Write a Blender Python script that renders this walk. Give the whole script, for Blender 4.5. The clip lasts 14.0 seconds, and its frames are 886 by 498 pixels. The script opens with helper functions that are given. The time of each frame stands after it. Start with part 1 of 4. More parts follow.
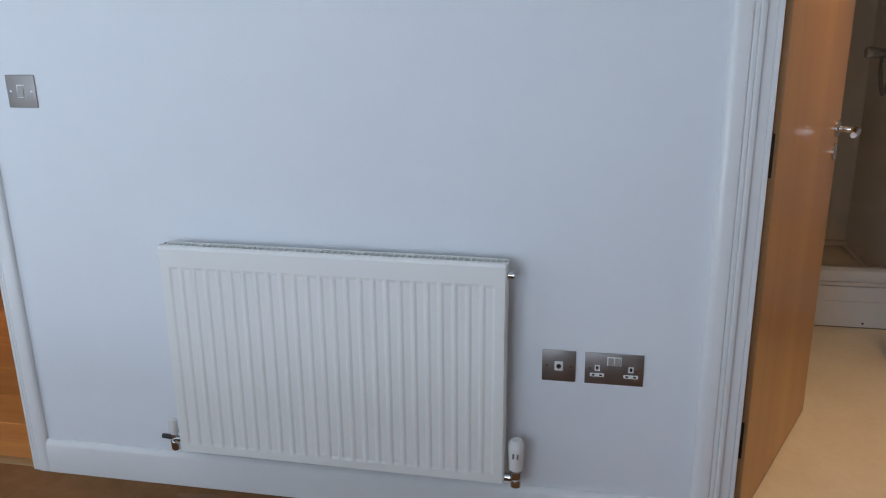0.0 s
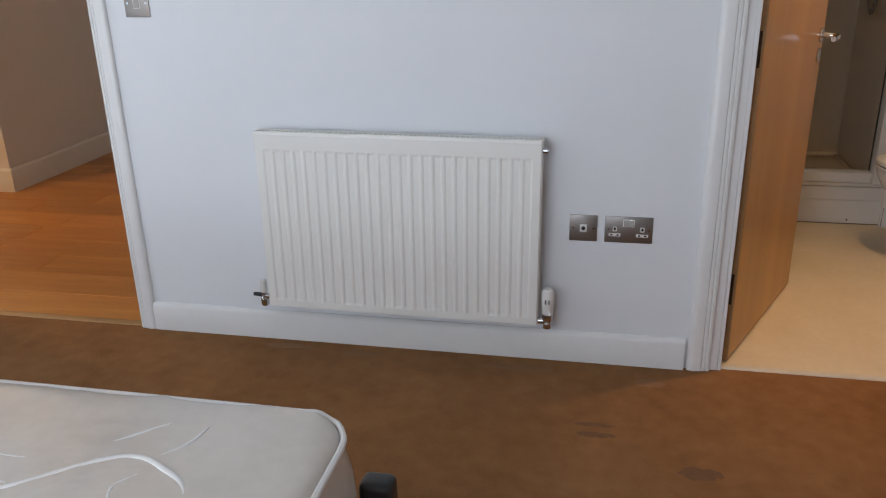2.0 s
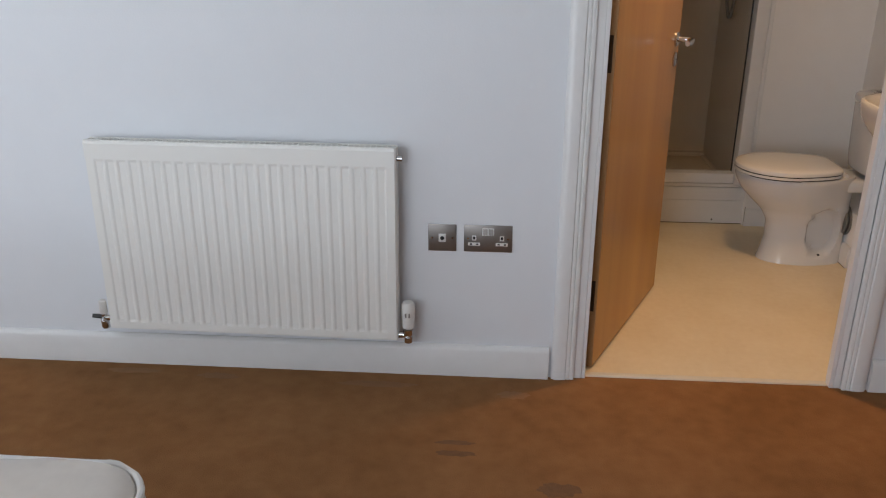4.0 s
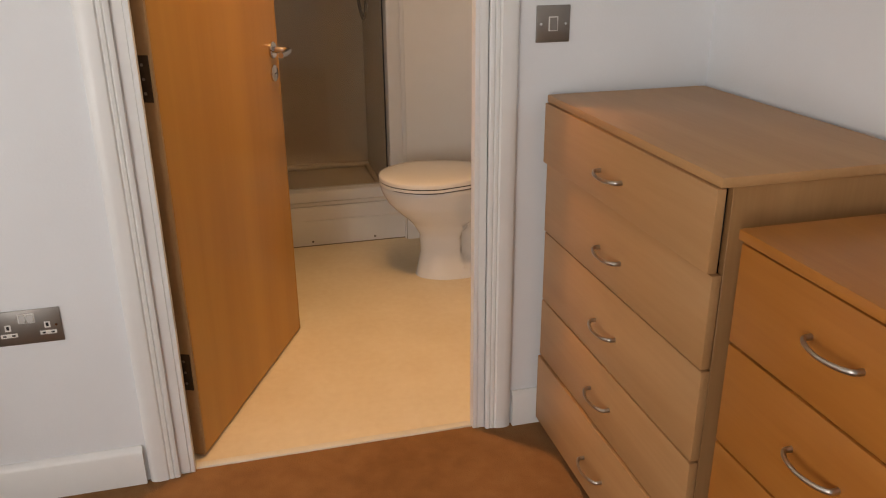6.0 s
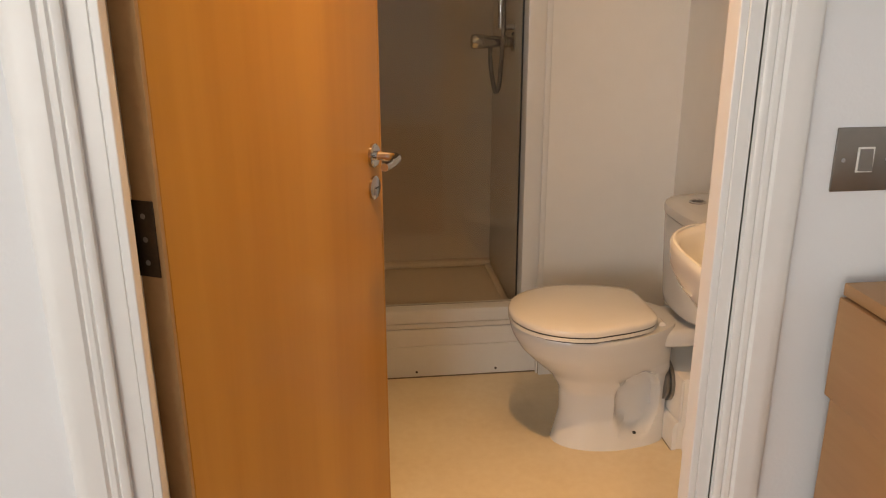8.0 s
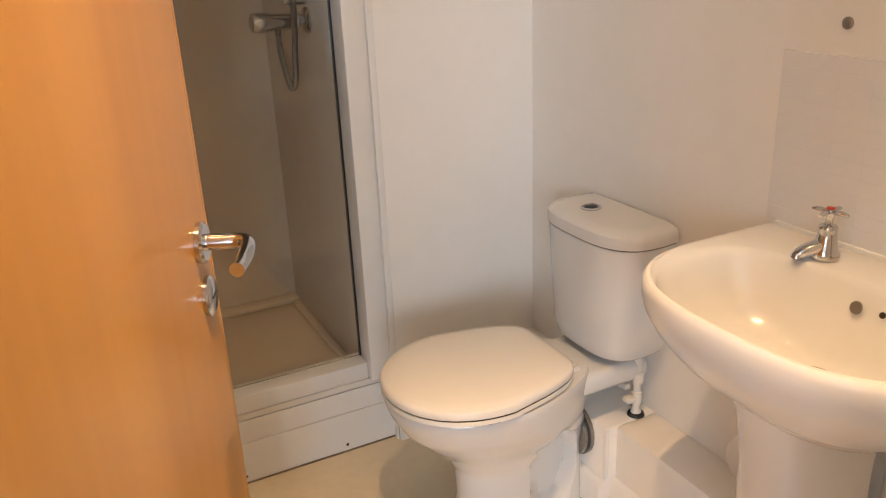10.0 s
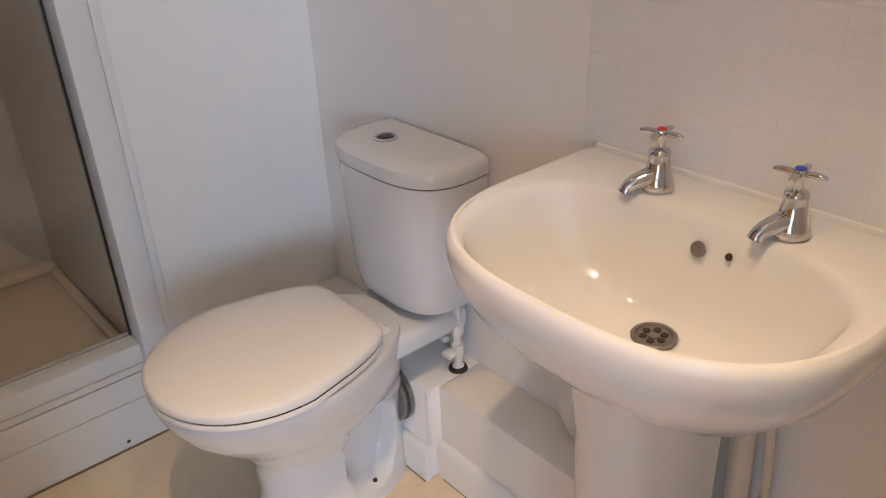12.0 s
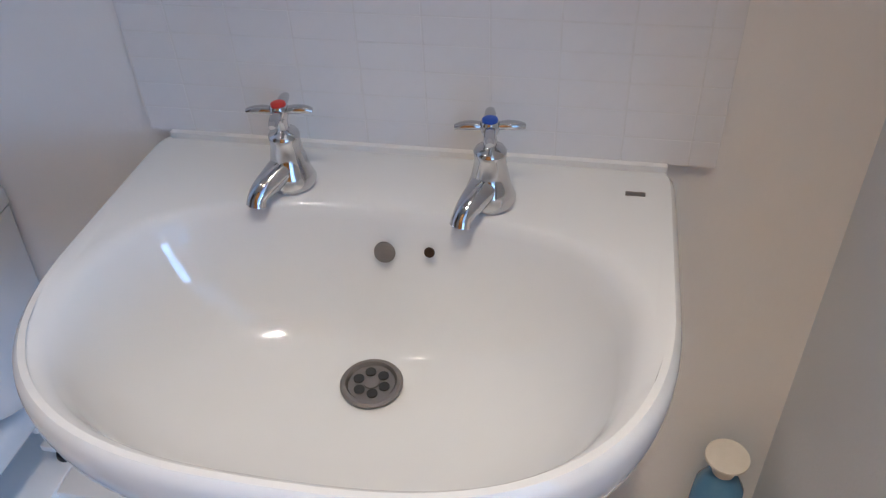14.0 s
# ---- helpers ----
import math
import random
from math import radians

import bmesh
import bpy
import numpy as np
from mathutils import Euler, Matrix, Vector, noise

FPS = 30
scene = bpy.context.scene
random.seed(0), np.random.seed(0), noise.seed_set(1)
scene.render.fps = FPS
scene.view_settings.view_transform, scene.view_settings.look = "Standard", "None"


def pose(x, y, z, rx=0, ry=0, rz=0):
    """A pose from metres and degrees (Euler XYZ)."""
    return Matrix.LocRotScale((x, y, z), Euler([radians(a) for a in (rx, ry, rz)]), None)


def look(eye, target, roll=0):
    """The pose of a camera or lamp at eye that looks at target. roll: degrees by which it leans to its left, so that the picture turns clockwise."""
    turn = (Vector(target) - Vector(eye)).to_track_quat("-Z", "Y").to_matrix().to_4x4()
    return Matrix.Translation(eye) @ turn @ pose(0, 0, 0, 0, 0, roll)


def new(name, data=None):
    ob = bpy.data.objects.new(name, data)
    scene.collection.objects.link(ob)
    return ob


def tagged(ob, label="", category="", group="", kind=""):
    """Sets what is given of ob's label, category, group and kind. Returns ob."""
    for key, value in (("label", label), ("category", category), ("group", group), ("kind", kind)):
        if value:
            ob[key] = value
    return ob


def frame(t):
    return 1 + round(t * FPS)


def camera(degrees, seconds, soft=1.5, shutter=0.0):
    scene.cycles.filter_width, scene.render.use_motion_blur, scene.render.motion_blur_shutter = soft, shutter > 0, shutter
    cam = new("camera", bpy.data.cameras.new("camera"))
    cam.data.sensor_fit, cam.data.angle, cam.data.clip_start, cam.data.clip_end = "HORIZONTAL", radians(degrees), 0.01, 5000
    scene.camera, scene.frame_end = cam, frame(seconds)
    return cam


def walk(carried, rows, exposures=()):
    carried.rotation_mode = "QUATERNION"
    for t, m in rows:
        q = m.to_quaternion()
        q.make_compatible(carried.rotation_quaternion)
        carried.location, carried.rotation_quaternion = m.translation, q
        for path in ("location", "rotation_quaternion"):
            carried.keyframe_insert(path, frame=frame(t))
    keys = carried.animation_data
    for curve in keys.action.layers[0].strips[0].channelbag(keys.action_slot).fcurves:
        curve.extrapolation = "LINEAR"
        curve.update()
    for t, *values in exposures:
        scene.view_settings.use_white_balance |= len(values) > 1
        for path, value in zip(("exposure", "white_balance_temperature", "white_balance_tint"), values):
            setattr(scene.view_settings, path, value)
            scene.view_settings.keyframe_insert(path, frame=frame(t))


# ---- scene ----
cam = camera(57.8, 14.0, soft=1.1, shutter=0.08)
PATH = [
    (0, (-0.128, -1.906, 1.366), (-0.505, -0.031, 0.779), -0.9),
    (0.5, (-0.178, -2.166, 1.348), (-0.584, -0.299, 0.758), -1.3),
    (1, (-0.22, -2.334, 1.327), (-0.624, -0.488, 0.67), -2.4),
    (1.5, (-0.188, -2.419, 1.312), (-0.595, -0.583, 0.63), -1.6),
    (2, (-0.151, -2.422, 1.316), (-0.539, -0.594, 0.604), -1.3),
    (2.5, (-0.14, -2.389, 1.324), (-0.35, -0.539, 0.594), 0.3),
    (2.7, (-0.152, -2.392, 1.315), (-0.351, -0.535, 0.6), 0.2),
    (5, (0.201, -2.16, 1.311), (0.287, -0.296, 0.59), -0.2),
    (5.5, (0.345, -2.078, 1.295), (0.726, -0.249, 0.583), -0.6),
    (6, (0.445, -1.859, 1.306), (0.908, -0.054, 0.579), -0.5),
    (6.5, (0.475, -1.682, 1.336), (0.906, 0.134, 0.617), -0.4),
    (7, (0.522, -1.409, 1.362), (0.767, 0.461, 0.695), -0.7),
    (7.2, (0.525, -1.326, 1.352), (0.73, 0.559, 0.716), -0.2),
    (9.3, (0.52, -0.426, 1.319), (0.885, 1.439, 0.695), 0.5),
    (9.5, (0.497, -0.36, 1.314), (1.038, 1.457, 0.677), -0.1),
    (10, (0.426, -0.245, 1.312), (1.253, 1.43, 0.596), -2.6),
    (10.5, (0.404, -0.207, 1.283), (1.327, 1.363, 0.457), -1.7),
    (11, (0.391, -0.196, 1.262), (1.301, 1.34, 0.36), -2.2),
    (11.5, (0.458, -0.145, 1.251), (1.429, 1.337, 0.323), -2.0),
    (12, (0.658, -0.017, 1.254), (1.782, 1.346, 0.317), -2.7),
    (12.5, (0.762, 0.042, 1.246), (2.089, 1.217, 0.32), -1.9),
    (13, (0.846, 0.15, 1.254), (2.447, 0.879, 0.302), -1.2),
    (13.5, (0.915, 0.24, 1.264), (2.525, 0.652, 0.152), -2.4),
    (14, (0.923, 0.284, 1.238), (2.432, 0.631, -0.028), -3.0),
]
walk(cam, [(t, look(eye, target, roll)) for t, eye, target, roll in PATH],
     [(0.0, -0.84, 6700, 13), (1.0, -0.80, 7200, 16), (2.7, -0.70, 7600, 17), (5.0, -0.68, 7900, 16), (5.5, -0.58, 8600, 19), (6.0, -0.4, 9800, 21), (7.2, -0.42, 10700, 21),
      (9.3, 0.54, 8000, 14), (10.0, 0.5, 7600, 14), (11.0, 0.4, 7050, 14), (11.5, 0.36, 6800, 14), (12.0, 0.22, 6000, 12), (12.5, 0.06, 5450, 10), (13.0, -0.06, 4600, 9), (13.5, 0.1, 4450, 7), (14.0, 0.08, 4500, 7)])

# ---------------------------------------------------------------- world and lamps
world = bpy.data.worlds.new("sky")
scene.world = world
world.use_nodes = True
_wn = world.node_tree.nodes
_sky = _wn.new("ShaderNodeTexSky")
_sky.sky_type = "NISHITA"
_sky.sun_disc = False
_sky.sun_elevation = radians(58)
_sky.sun_rotation = radians(143)
world.node_tree.links.new(_sky.outputs[0], _wn["Background"].inputs[0])
_wn["Background"].inputs[1].default_value = 0.1


def lamp(name, kind, m, power, colour, size=0.05, size_y=None, spot=None):
    d = bpy.data.lights.new(name, kind)
    d.energy, d.color = power, colour
    if kind == "AREA":
        d.shape, d.size, d.size_y = "RECTANGLE", size, size_y
    elif kind == "SUN":
        d.angle = size
    else:
        d.shadow_soft_size = size
    if spot:
        d.spot_size, d.spot_blend = radians(spot), 1.0
    ob = new(name, d)
    ob.matrix_world = m
    return ob


lamp("sun", "SUN", look((0, 0, 8), (-3, 4, 0)), 2.0, (1, 0.95, 0.88), radians(0.5))
DAYLIGHT = (0.63, 0.795, 1.0)
# area lamps at the unseen windows; the west one is an added side light
lamp("window_light", "AREA", look((-1.50, -3.66, 1.05), (-1.40, 0, 0.35)), 118, DAYLIGHT, 1.9, 1.9)
lamp("window_light", "AREA", look((-2.96, -1.75, 1.05), (0, -1.35, 0.6)), 24, DAYLIGHT, 2.0, 1.9)
WARM = (1.0, 0.66, 0.36)
DOWNLIGHTS = ((0.74, 0.27, 118, 68, WARM), (1.10, 0.18, 13, 130, (1.0, 0.72, 0.45)), (1.03, 1.00, 7, 90, WARM))   # x, y, watts, cone, colour; the second is added to lift the east wall
for lx, ly, watts, cone, tone in DOWNLIGHTS:
    lamp("downlight_lamp", "SPOT", look((lx, ly, 2.385), (lx, ly, 0)), watts, tone, 0.03, spot=cone)
lamp("hall_lamp", "POINT", look((-4.1, 0.75, 2.2), (-4.1, 0.75, 0)), 45, WARM, 0.08)

# ---------------------------------------------------------------- materials


def material(name, colour, rough=0.5, metal=0.0, second=None, scale=6.0, bump=0.0, bump_scale=200.0, coat=0.0, spread=0.5,
             stretch=(1, 1, 1), rough_var=0.0, detail=6.0):
    """Principled surface: two-scale colour variation, roughness variation and fine relief in object space."""
    m = bpy.data.materials.new(name)
    m.use_nodes = True
    nt = m.node_tree
    n, l = nt.nodes, nt.links
    b = n["Principled BSDF"]
    b.inputs["Base Color"].default_value = (*colour, 1)
    b.inputs["Roughness"].default_value = rough
    b.inputs["Metallic"].default_value = metal
    b.inputs["Coat Weight"].default_value = coat
    b.inputs["Coat Roughness"].default_value = 0.06
    co = n.new("ShaderNodeTexCoord")
    mp = n.new("ShaderNodeMapping")
    mp.inputs["Scale"].default_value = stretch
    l.new(co.outputs["Object"], mp.inputs[0])
    if second:
        big, small = n.new("ShaderNodeTexNoise"), n.new("ShaderNodeTexNoise")
        for t, s in ((big, scale), (small, scale * 9)):
            t.inputs["Scale"].default_value = s
            t.inputs["Detail"].default_value = detail
            l.new(mp.outputs[0], t.inputs[0])
        add = n.new("ShaderNodeMath")
        add.operation = "MULTIPLY_ADD"
        add.inputs[1].default_value = 0.4
        l.new(small.outputs[0], add.inputs[0])
        half = n.new("ShaderNodeMath")
        half.operation = "MULTIPLY"
        half.inputs[1].default_value = 0.6
        l.new(big.outputs[0], half.inputs[0])
        l.new(half.outputs[0], add.inputs[2])
        ramp = n.new("ShaderNodeMapRange")
        ramp.inputs["From Min"].default_value = 0.5 - spread * 0.4
        ramp.inputs["From Max"].default_value = 0.5 + spread * 0.4
        l.new(add.outputs[0], ramp.inputs[0])
        mix = n.new("ShaderNodeMix")
        mix.data_type = "RGBA"
        mix.inputs[6].default_value = (*colour, 1)
        mix.inputs[7].default_value = (*second, 1)
        l.new(ramp.outputs[0], mix.inputs[0])
        l.new(mix.outputs[2], b.inputs["Base Color"])
        if rough_var:
            rr = n.new("ShaderNodeMapRange")
            rr.inputs["To Min"].default_value = rough - rough_var
            rr.inputs["To Max"].default_value = rough + rough_var
            l.new(add.outputs[0], rr.inputs[0])
            l.new(rr.outputs[0], b.inputs["Roughness"])
    if bump:
        t = n.new("ShaderNodeTexNoise")
        t.inputs["Scale"].default_value = bump_scale
        t.inputs["Detail"].default_value = 4
        l.new(mp.outputs[0], t.inputs[0])
        bp = n.new("ShaderNodeBump")
        bp.inputs["Strength"].default_value = bump
        bp.inputs["Distance"].default_value = 0.004
        l.new(t.outputs[0], bp.inputs["Height"])
        l.new(bp.outputs[0], b.inputs["Normal"])
    return m


def wood(name, light, dark, rough=0.35, along="X", ring=9.0, coat=0.0, vary=0.0, fine=0.38):
    """Wood with grain drawn out along one axis; vary shifts the tone from piece to piece."""
    m = bpy.data.materials.new(name)
    m.use_nodes = True
    nt = m.node_tree
    n, l = nt.nodes, nt.links
    b = n["Principled BSDF"]
    b.inputs["Roughness"].default_value = rough
    b.inputs["Coat Weight"].default_value = coat
    b.inputs["Coat Roughness"].default_value = 0.12
    b.inputs["Specular IOR Level"].default_value = 0.3
    co, mp = n.new("ShaderNodeTexCoord"), n.new("ShaderNodeMapping")
    mp.inputs["Scale"].default_value = {"X": (0.5, 7, 7), "Y": (7, 0.5, 7), "Z": (7, 7, 0.5)}[along]
    l.new(co.outputs["Object"], mp.inputs[0])
    info = n.new("ShaderNodeObjectInfo")
    off = n.new("ShaderNodeVectorMath")
    off.operation = "MULTIPLY_ADD"
    off.inputs[1].default_value = (1, 1, 1)
    l.new(mp.outputs[0], off.inputs[0])
    rnd = n.new("ShaderNodeMath")
    rnd.operation = "MULTIPLY"
    rnd.inputs[1].default_value = 37.0 if vary else 0.0
    l.new(info.outputs["Random"], rnd.inputs[0])
    l.new(rnd.outputs[0], off.inputs[2])
    a, g = n.new("ShaderNodeTexNoise"), n.new("ShaderNodeTexNoise")
    a.inputs["Scale"].default_value, a.inputs["Detail"].default_value, a.inputs["Distortion"].default_value = ring * 0.16, 5, 1.1
    g.inputs["Scale"].default_value, g.inputs["Detail"].default_value = ring * 2.2, 4
    for t in (a, g):
        l.new(off.outputs[0], t.inputs[0])
    mixv = n.new("ShaderNodeMix")
    mixv.inputs[0].default_value = fine
    l.new(a.outputs[0], mixv.inputs[2])
    l.new(g.outputs[0], mixv.inputs[3])
    rg = n.new("ShaderNodeMapRange")
    rg.inputs["From Min"].default_value, rg.inputs["From Max"].default_value = 0.34, 0.66
    l.new(mixv.outputs[0], rg.inputs[0])
    mix = n.new("ShaderNodeMix")
    mix.data_type = "RGBA"
    mix.inputs[6].default_value, mix.inputs[7].default_value = (*dark, 1), (*light, 1)
    l.new(rg.outputs[0], mix.inputs[0])
    hsv = n.new("ShaderNodeHueSaturation")
    l.new(mix.outputs[2], hsv.inputs["Color"])
    vr = n.new("ShaderNodeMapRange")
    vr.inputs["To Min"].default_value, vr.inputs["To Max"].default_value = 1 - vary, 1 + vary
    l.new(info.outputs["Random"], vr.inputs[0])
    l.new(vr.outputs[0], hsv.inputs["Value"])
    l.new(hsv.outputs[0], b.inputs["Base Color"])
    bp = n.new("ShaderNodeBump")
    bp.inputs["Strength"].default_value, bp.inputs["Distance"].default_value = 0.06, 0.002
    l.new(g.outputs[0], bp.inputs["Height"])
    l.new(bp.outputs[0], b.inputs["Normal"])
    return m


PAINT = material("wall_paint", (0.765, 0.785, 0.805), 0.75, second=(0.735, 0.755, 0.775), scale=1.3, bump=0.10, bump_scale=160)
BATH_PAINT = material("bath_paint", (0.84, 0.825, 0.80), 0.55, second=(0.80, 0.785, 0.76), scale=1.8, bump=0.10, bump_scale=140)
CEILING_PAINT = material("ceiling_paint", (0.82, 0.82, 0.81), 0.85, second=(0.79, 0.79, 0.78), scale=2, bump=0.08, bump_scale=120)
GLOSS = material("gloss_white", (0.79, 0.79, 0.78), 0.33, second=(0.75, 0.745, 0.73), scale=3, bump=0.03, bump_scale=60, rough_var=0.08)
CARPET = material("carpet", (0.34, 0.166, 0.074), 0.98, second=(0.225, 0.106, 0.045), scale=1.9, bump=0.9, bump_scale=330, spread=0.4)
CARPET.node_tree.nodes["Principled BSDF"].inputs["Specular IOR Level"].default_value = 0.05
VINYL = material("vinyl", (0.75, 0.66, 0.50), 0.42, second=(0.65, 0.54, 0.375), scale=4.5, bump=0.05, bump_scale=260, spread=0.6, rough_var=0.06)
DOOR_WOOD = wood("door_veneer", (0.54, 0.268, 0.058), (0.43, 0.196, 0.036), 0.32, "Z", 3.0, coat=0.2, fine=0.14)
LIPPING = material("door_lipping", (0.42, 0.25, 0.12), 0.5, second=(0.33, 0.19, 0.085), scale=8)
CHEST_WOOD = wood("chest_oak", (0.50, 0.265, 0.122), (0.43, 0.215, 0.092), 0.42, "Y", 7.0, fine=0.25)
CHEST_SIDE = wood("chest_oak_side", (0.44, 0.225, 0.098), (0.37, 0.18, 0.074), 0.45, "Z", 8.0)
CHEST2_WOOD = wood("chest_beech", (0.47, 0.17, 0.038), (0.39, 0.13, 0.026), 0.38, "Y", 7.0, fine=0.25)
CHEST2_SIDE = wood("chest_beech_side", (0.45, 0.16, 0.036), (0.37, 0.12, 0.025), 0.4, "Z", 8.0)
PLANK = wood("laminate", (0.52, 0.245, 0.075), (0.38, 0.15, 0.04), 0.30, "X", 9.0, vary=0.14)
# near-black that puts the shade of narrow gaps into the colour
DARK_GAP = material("dark_gap", (0.03, 0.022, 0.016), 0.9)
CERAMIC = material("ceramic", (0.685, 0.69, 0.69), 0.066, second=(0.67, 0.67, 0.665), scale=2, coat=0.35)
ACRYLIC = material("white_acrylic", (0.74, 0.72, 0.69), 0.22, second=(0.69, 0.665, 0.63), scale=7, bump=0.02, bump_scale=40)
SATIN = material("satin_nickel", (0.52, 0.47, 0.42), 0.34, 1.0, second=(0.44, 0.40, 0.36), scale=9)
SEAT_PLASTIC = material("seat_plastic", (0.79, 0.765, 0.72), 0.16, second=(0.77, 0.74, 0.69), scale=3)
PLASTIC = material("white_plastic", (0.78, 0.77, 0.75), 0.3, second=(0.72, 0.70, 0.66), scale=20)
CREAM_PLASTIC = material("aged_plastic", (0.68, 0.64, 0.56), 0.35, second=(0.62, 0.57, 0.48), scale=18)
CHROME = material("chrome", (0.60, 0.60, 0.61), 0.08, 1.0)
STEEL = material("brushed_steel", (0.33, 0.305, 0.285), 0.46, 1.0, second=(0.26, 0.24, 0.225), scale=5, stretch=(1, 1, 30), spread=0.8)
BRONZE = material("dark_hinge", (0.085, 0.06, 0.042), 0.45, 0.8, second=(0.05, 0.035, 0.025), scale=30)
BLACK = material("black_plastic", (0.018, 0.018, 0.019), 0.4)
BLACK_METAL = material("black_metal", (0.02, 0.02, 0.022), 0.45, 0.3)
RADIATOR = material("radiator_enamel", (0.82, 0.81, 0.77), 0.3, second=(0.80, 0.79, 0.745), scale=3, bump=0.02, bump_scale=70)
GROUT = material("grout", (0.74, 0.74, 0.735), 0.6, second=(0.70, 0.695, 0.685), scale=40)
TILE = material("glazed_tile", (0.785, 0.785, 0.795), 0.07, second=(0.76, 0.76, 0.765), scale=9, bump=0.03, bump_scale=22)
SEALANT = material("sealant", (0.80, 0.80, 0.79), 0.35, second=(0.74, 0.73, 0.71), scale=50)
SHOWER_WALL = material("shower_panel", (0.69, 0.585, 0.475), 0.25, second=(0.63, 0.525, 0.42), scale=5)
GRIME = material("grime", (0.12, 0.09, 0.06), 0.9, second=(0.25, 0.2, 0.14), scale=60)
DARK_PATCH = material("carpet_dark_patch", (0.25, 0.122, 0.054), 0.98, second=(0.29, 0.138, 0.06), scale=30, bump=0.9, bump_scale=330)
STAIN = material("carpet_stain", (0.155, 0.076, 0.035), 0.98, second=(0.22, 0.103, 0.046), scale=60, bump=0.9, bump_scale=330)
RED = material("red_disc", (0.45, 0.03, 0.02), 0.3)
BLUE = material("blue_disc", (0.02, 0.07, 0.40), 0.3)
CABLE = material("braided_hose", (0.33, 0.32, 0.30), 0.35, 0.8, second=(0.2, 0.19, 0.18), scale=200)
HOSE = material("metal_hose", (0.15, 0.13, 0.11), 0.38, 0.7, second=(0.09, 0.08, 0.07), scale=180)
GROUND = material("ground", (0.10, 0.12, 0.06), 0.95, second=(0.07, 0.08, 0.04), scale=0.5)
POLY = material("poly_wrap", (0.66, 0.60, 0.535), 0.30, second=(0.56, 0.505, 0.445), scale=4, bump=0.25, bump_scale=16, coat=0.35)
POLY_WHITE = material("poly_fold", (0.78, 0.77, 0.75), 0.28, second=(0.70, 0.685, 0.655), scale=14, bump=0.2, bump_scale=40, coat=0.4)
EMIT = material("lamp_glow", (0.9, 0.9, 0.9), 0.4)
EMIT.node_tree.nodes["Principled BSDF"].inputs["Emission Color"].default_value = (1, 0.75, 0.45, 1)
EMIT.node_tree.nodes["Principled BSDF"].inputs["Emission Strength"].default_value = 60.0

OPAL = material("opal_glow", (0.85, 0.85, 0.83), 0.3)
OPAL.node_tree.nodes["Principled BSDF"].inputs["Emission Color"].default_value = (1, 0.75, 0.45, 1)
OPAL.node_tree.nodes["Principled BSDF"].inputs["Emission Strength"].default_value = 12.0


def glass(name, colour, rough=0.0):
    m = material(name, colour, rough)
    b = m.node_tree.nodes["Principled BSDF"]
    b.inputs["Transmission Weight"].default_value = 1.0
    b.inputs["IOR"].default_value = 1.45
    return m


GLASS = glass("clear_glass", (0.97, 0.98, 0.97))
TINT_GLASS = glass("shower_glass", (0.86, 0.86, 0.83), 0.03)
BLUE_GLASS = material("blue_bottle", (0.13, 0.27, 0.44), 0.18, second=(0.10, 0.22, 0.38), scale=12)

# ---------------------------------------------------------------- mesh helpers


def add_box(bm, lo, hi, bevel=0.0, seg=2):
    r = bmesh.ops.create_cube(bm, size=1.0)
    c = [(a + b) / 2 for a, b in zip(lo, hi)]
    s = [max(b - a, 1e-5) for a, b in zip(lo, hi)]
    for v in r["verts"]:
        v.co = Vector([c[i] + v.co[i] * s[i] for i in range(3)])
    if bevel:
        es = {e for v in r["verts"] for e in v.link_edges}
        bmesh.ops.bevel(bm, geom=list(es), offset=bevel, segments=seg, affect="EDGES", profile=0.5)
    return bm


def boxes(*items, bevel=0.0, seg=2):
    bm = bmesh.new()
    for lo, hi in items:
        add_box(bm, lo, hi, bevel, seg)
    return bm


def loft(rings, cap_start=True, cap_end=True, bm=None, closed=True):
    """Skins equal-length rings of points."""
    bm = bm or bmesh.new()
    vs = [[bm.verts.new(p) for p in ring] for ring in rings]
    n = len(vs[0])
    for a, b in zip(vs, vs[1:]):
        for i in range(n if closed else n - 1):
            j = (i + 1) % n
            bm.faces.new((a[i], a[j], b[j], b[i]))
    if cap_start:
        bm.faces.new(list(reversed(vs[0])))
    if cap_end:
        bm.faces.new(vs[-1])
    return bm


def lathe(profile, seg=32, bm=None, m=None):
    """Turns (radius, height) points about z; m places the result."""
    m = m or Matrix()
    rings = [[m @ Vector((max(r, 1e-4) * math.cos(2 * math.pi * i / seg), max(r, 1e-4) * math.sin(2 * math.pi * i / seg), z))
              for i in range(seg)] for r, z in profile]
    return loft(rings, bm=bm)


def along(a, b):
    """A frame at a whose z axis points to b."""
    d = Vector(b) - Vector(a)
    return Matrix.Translation(a) @ d.to_track_quat("Z", "Y").to_matrix().to_4x4()


def rod(a, b, r, seg=16, bm=None, r2=None):
    return lathe([(r, 0), (r2 if r2 is not None else r, (Vector(b) - Vector(a)).length)], seg, bm, along(a, b))


def smooth_path(points, steps=8):
    p = [Vector(q) for q in points]
    p = [2 * p[0] - p[1]] + p + [2 * p[-1] - p[-2]]
    out = []
    for i in range(1, len(p) - 2):
        for k in range(steps):
            t = k / steps
            a, b, c, d = p[i - 1], p[i], p[i + 1], p[i + 2]
            out.append(0.5 * (2 * b + (c - a) * t + (2 * a - 5 * b + 4 * c - d) * t * t + (3 * b - a - 3 * c + d) * t ** 3))
    out.append(p[-2])
    return out


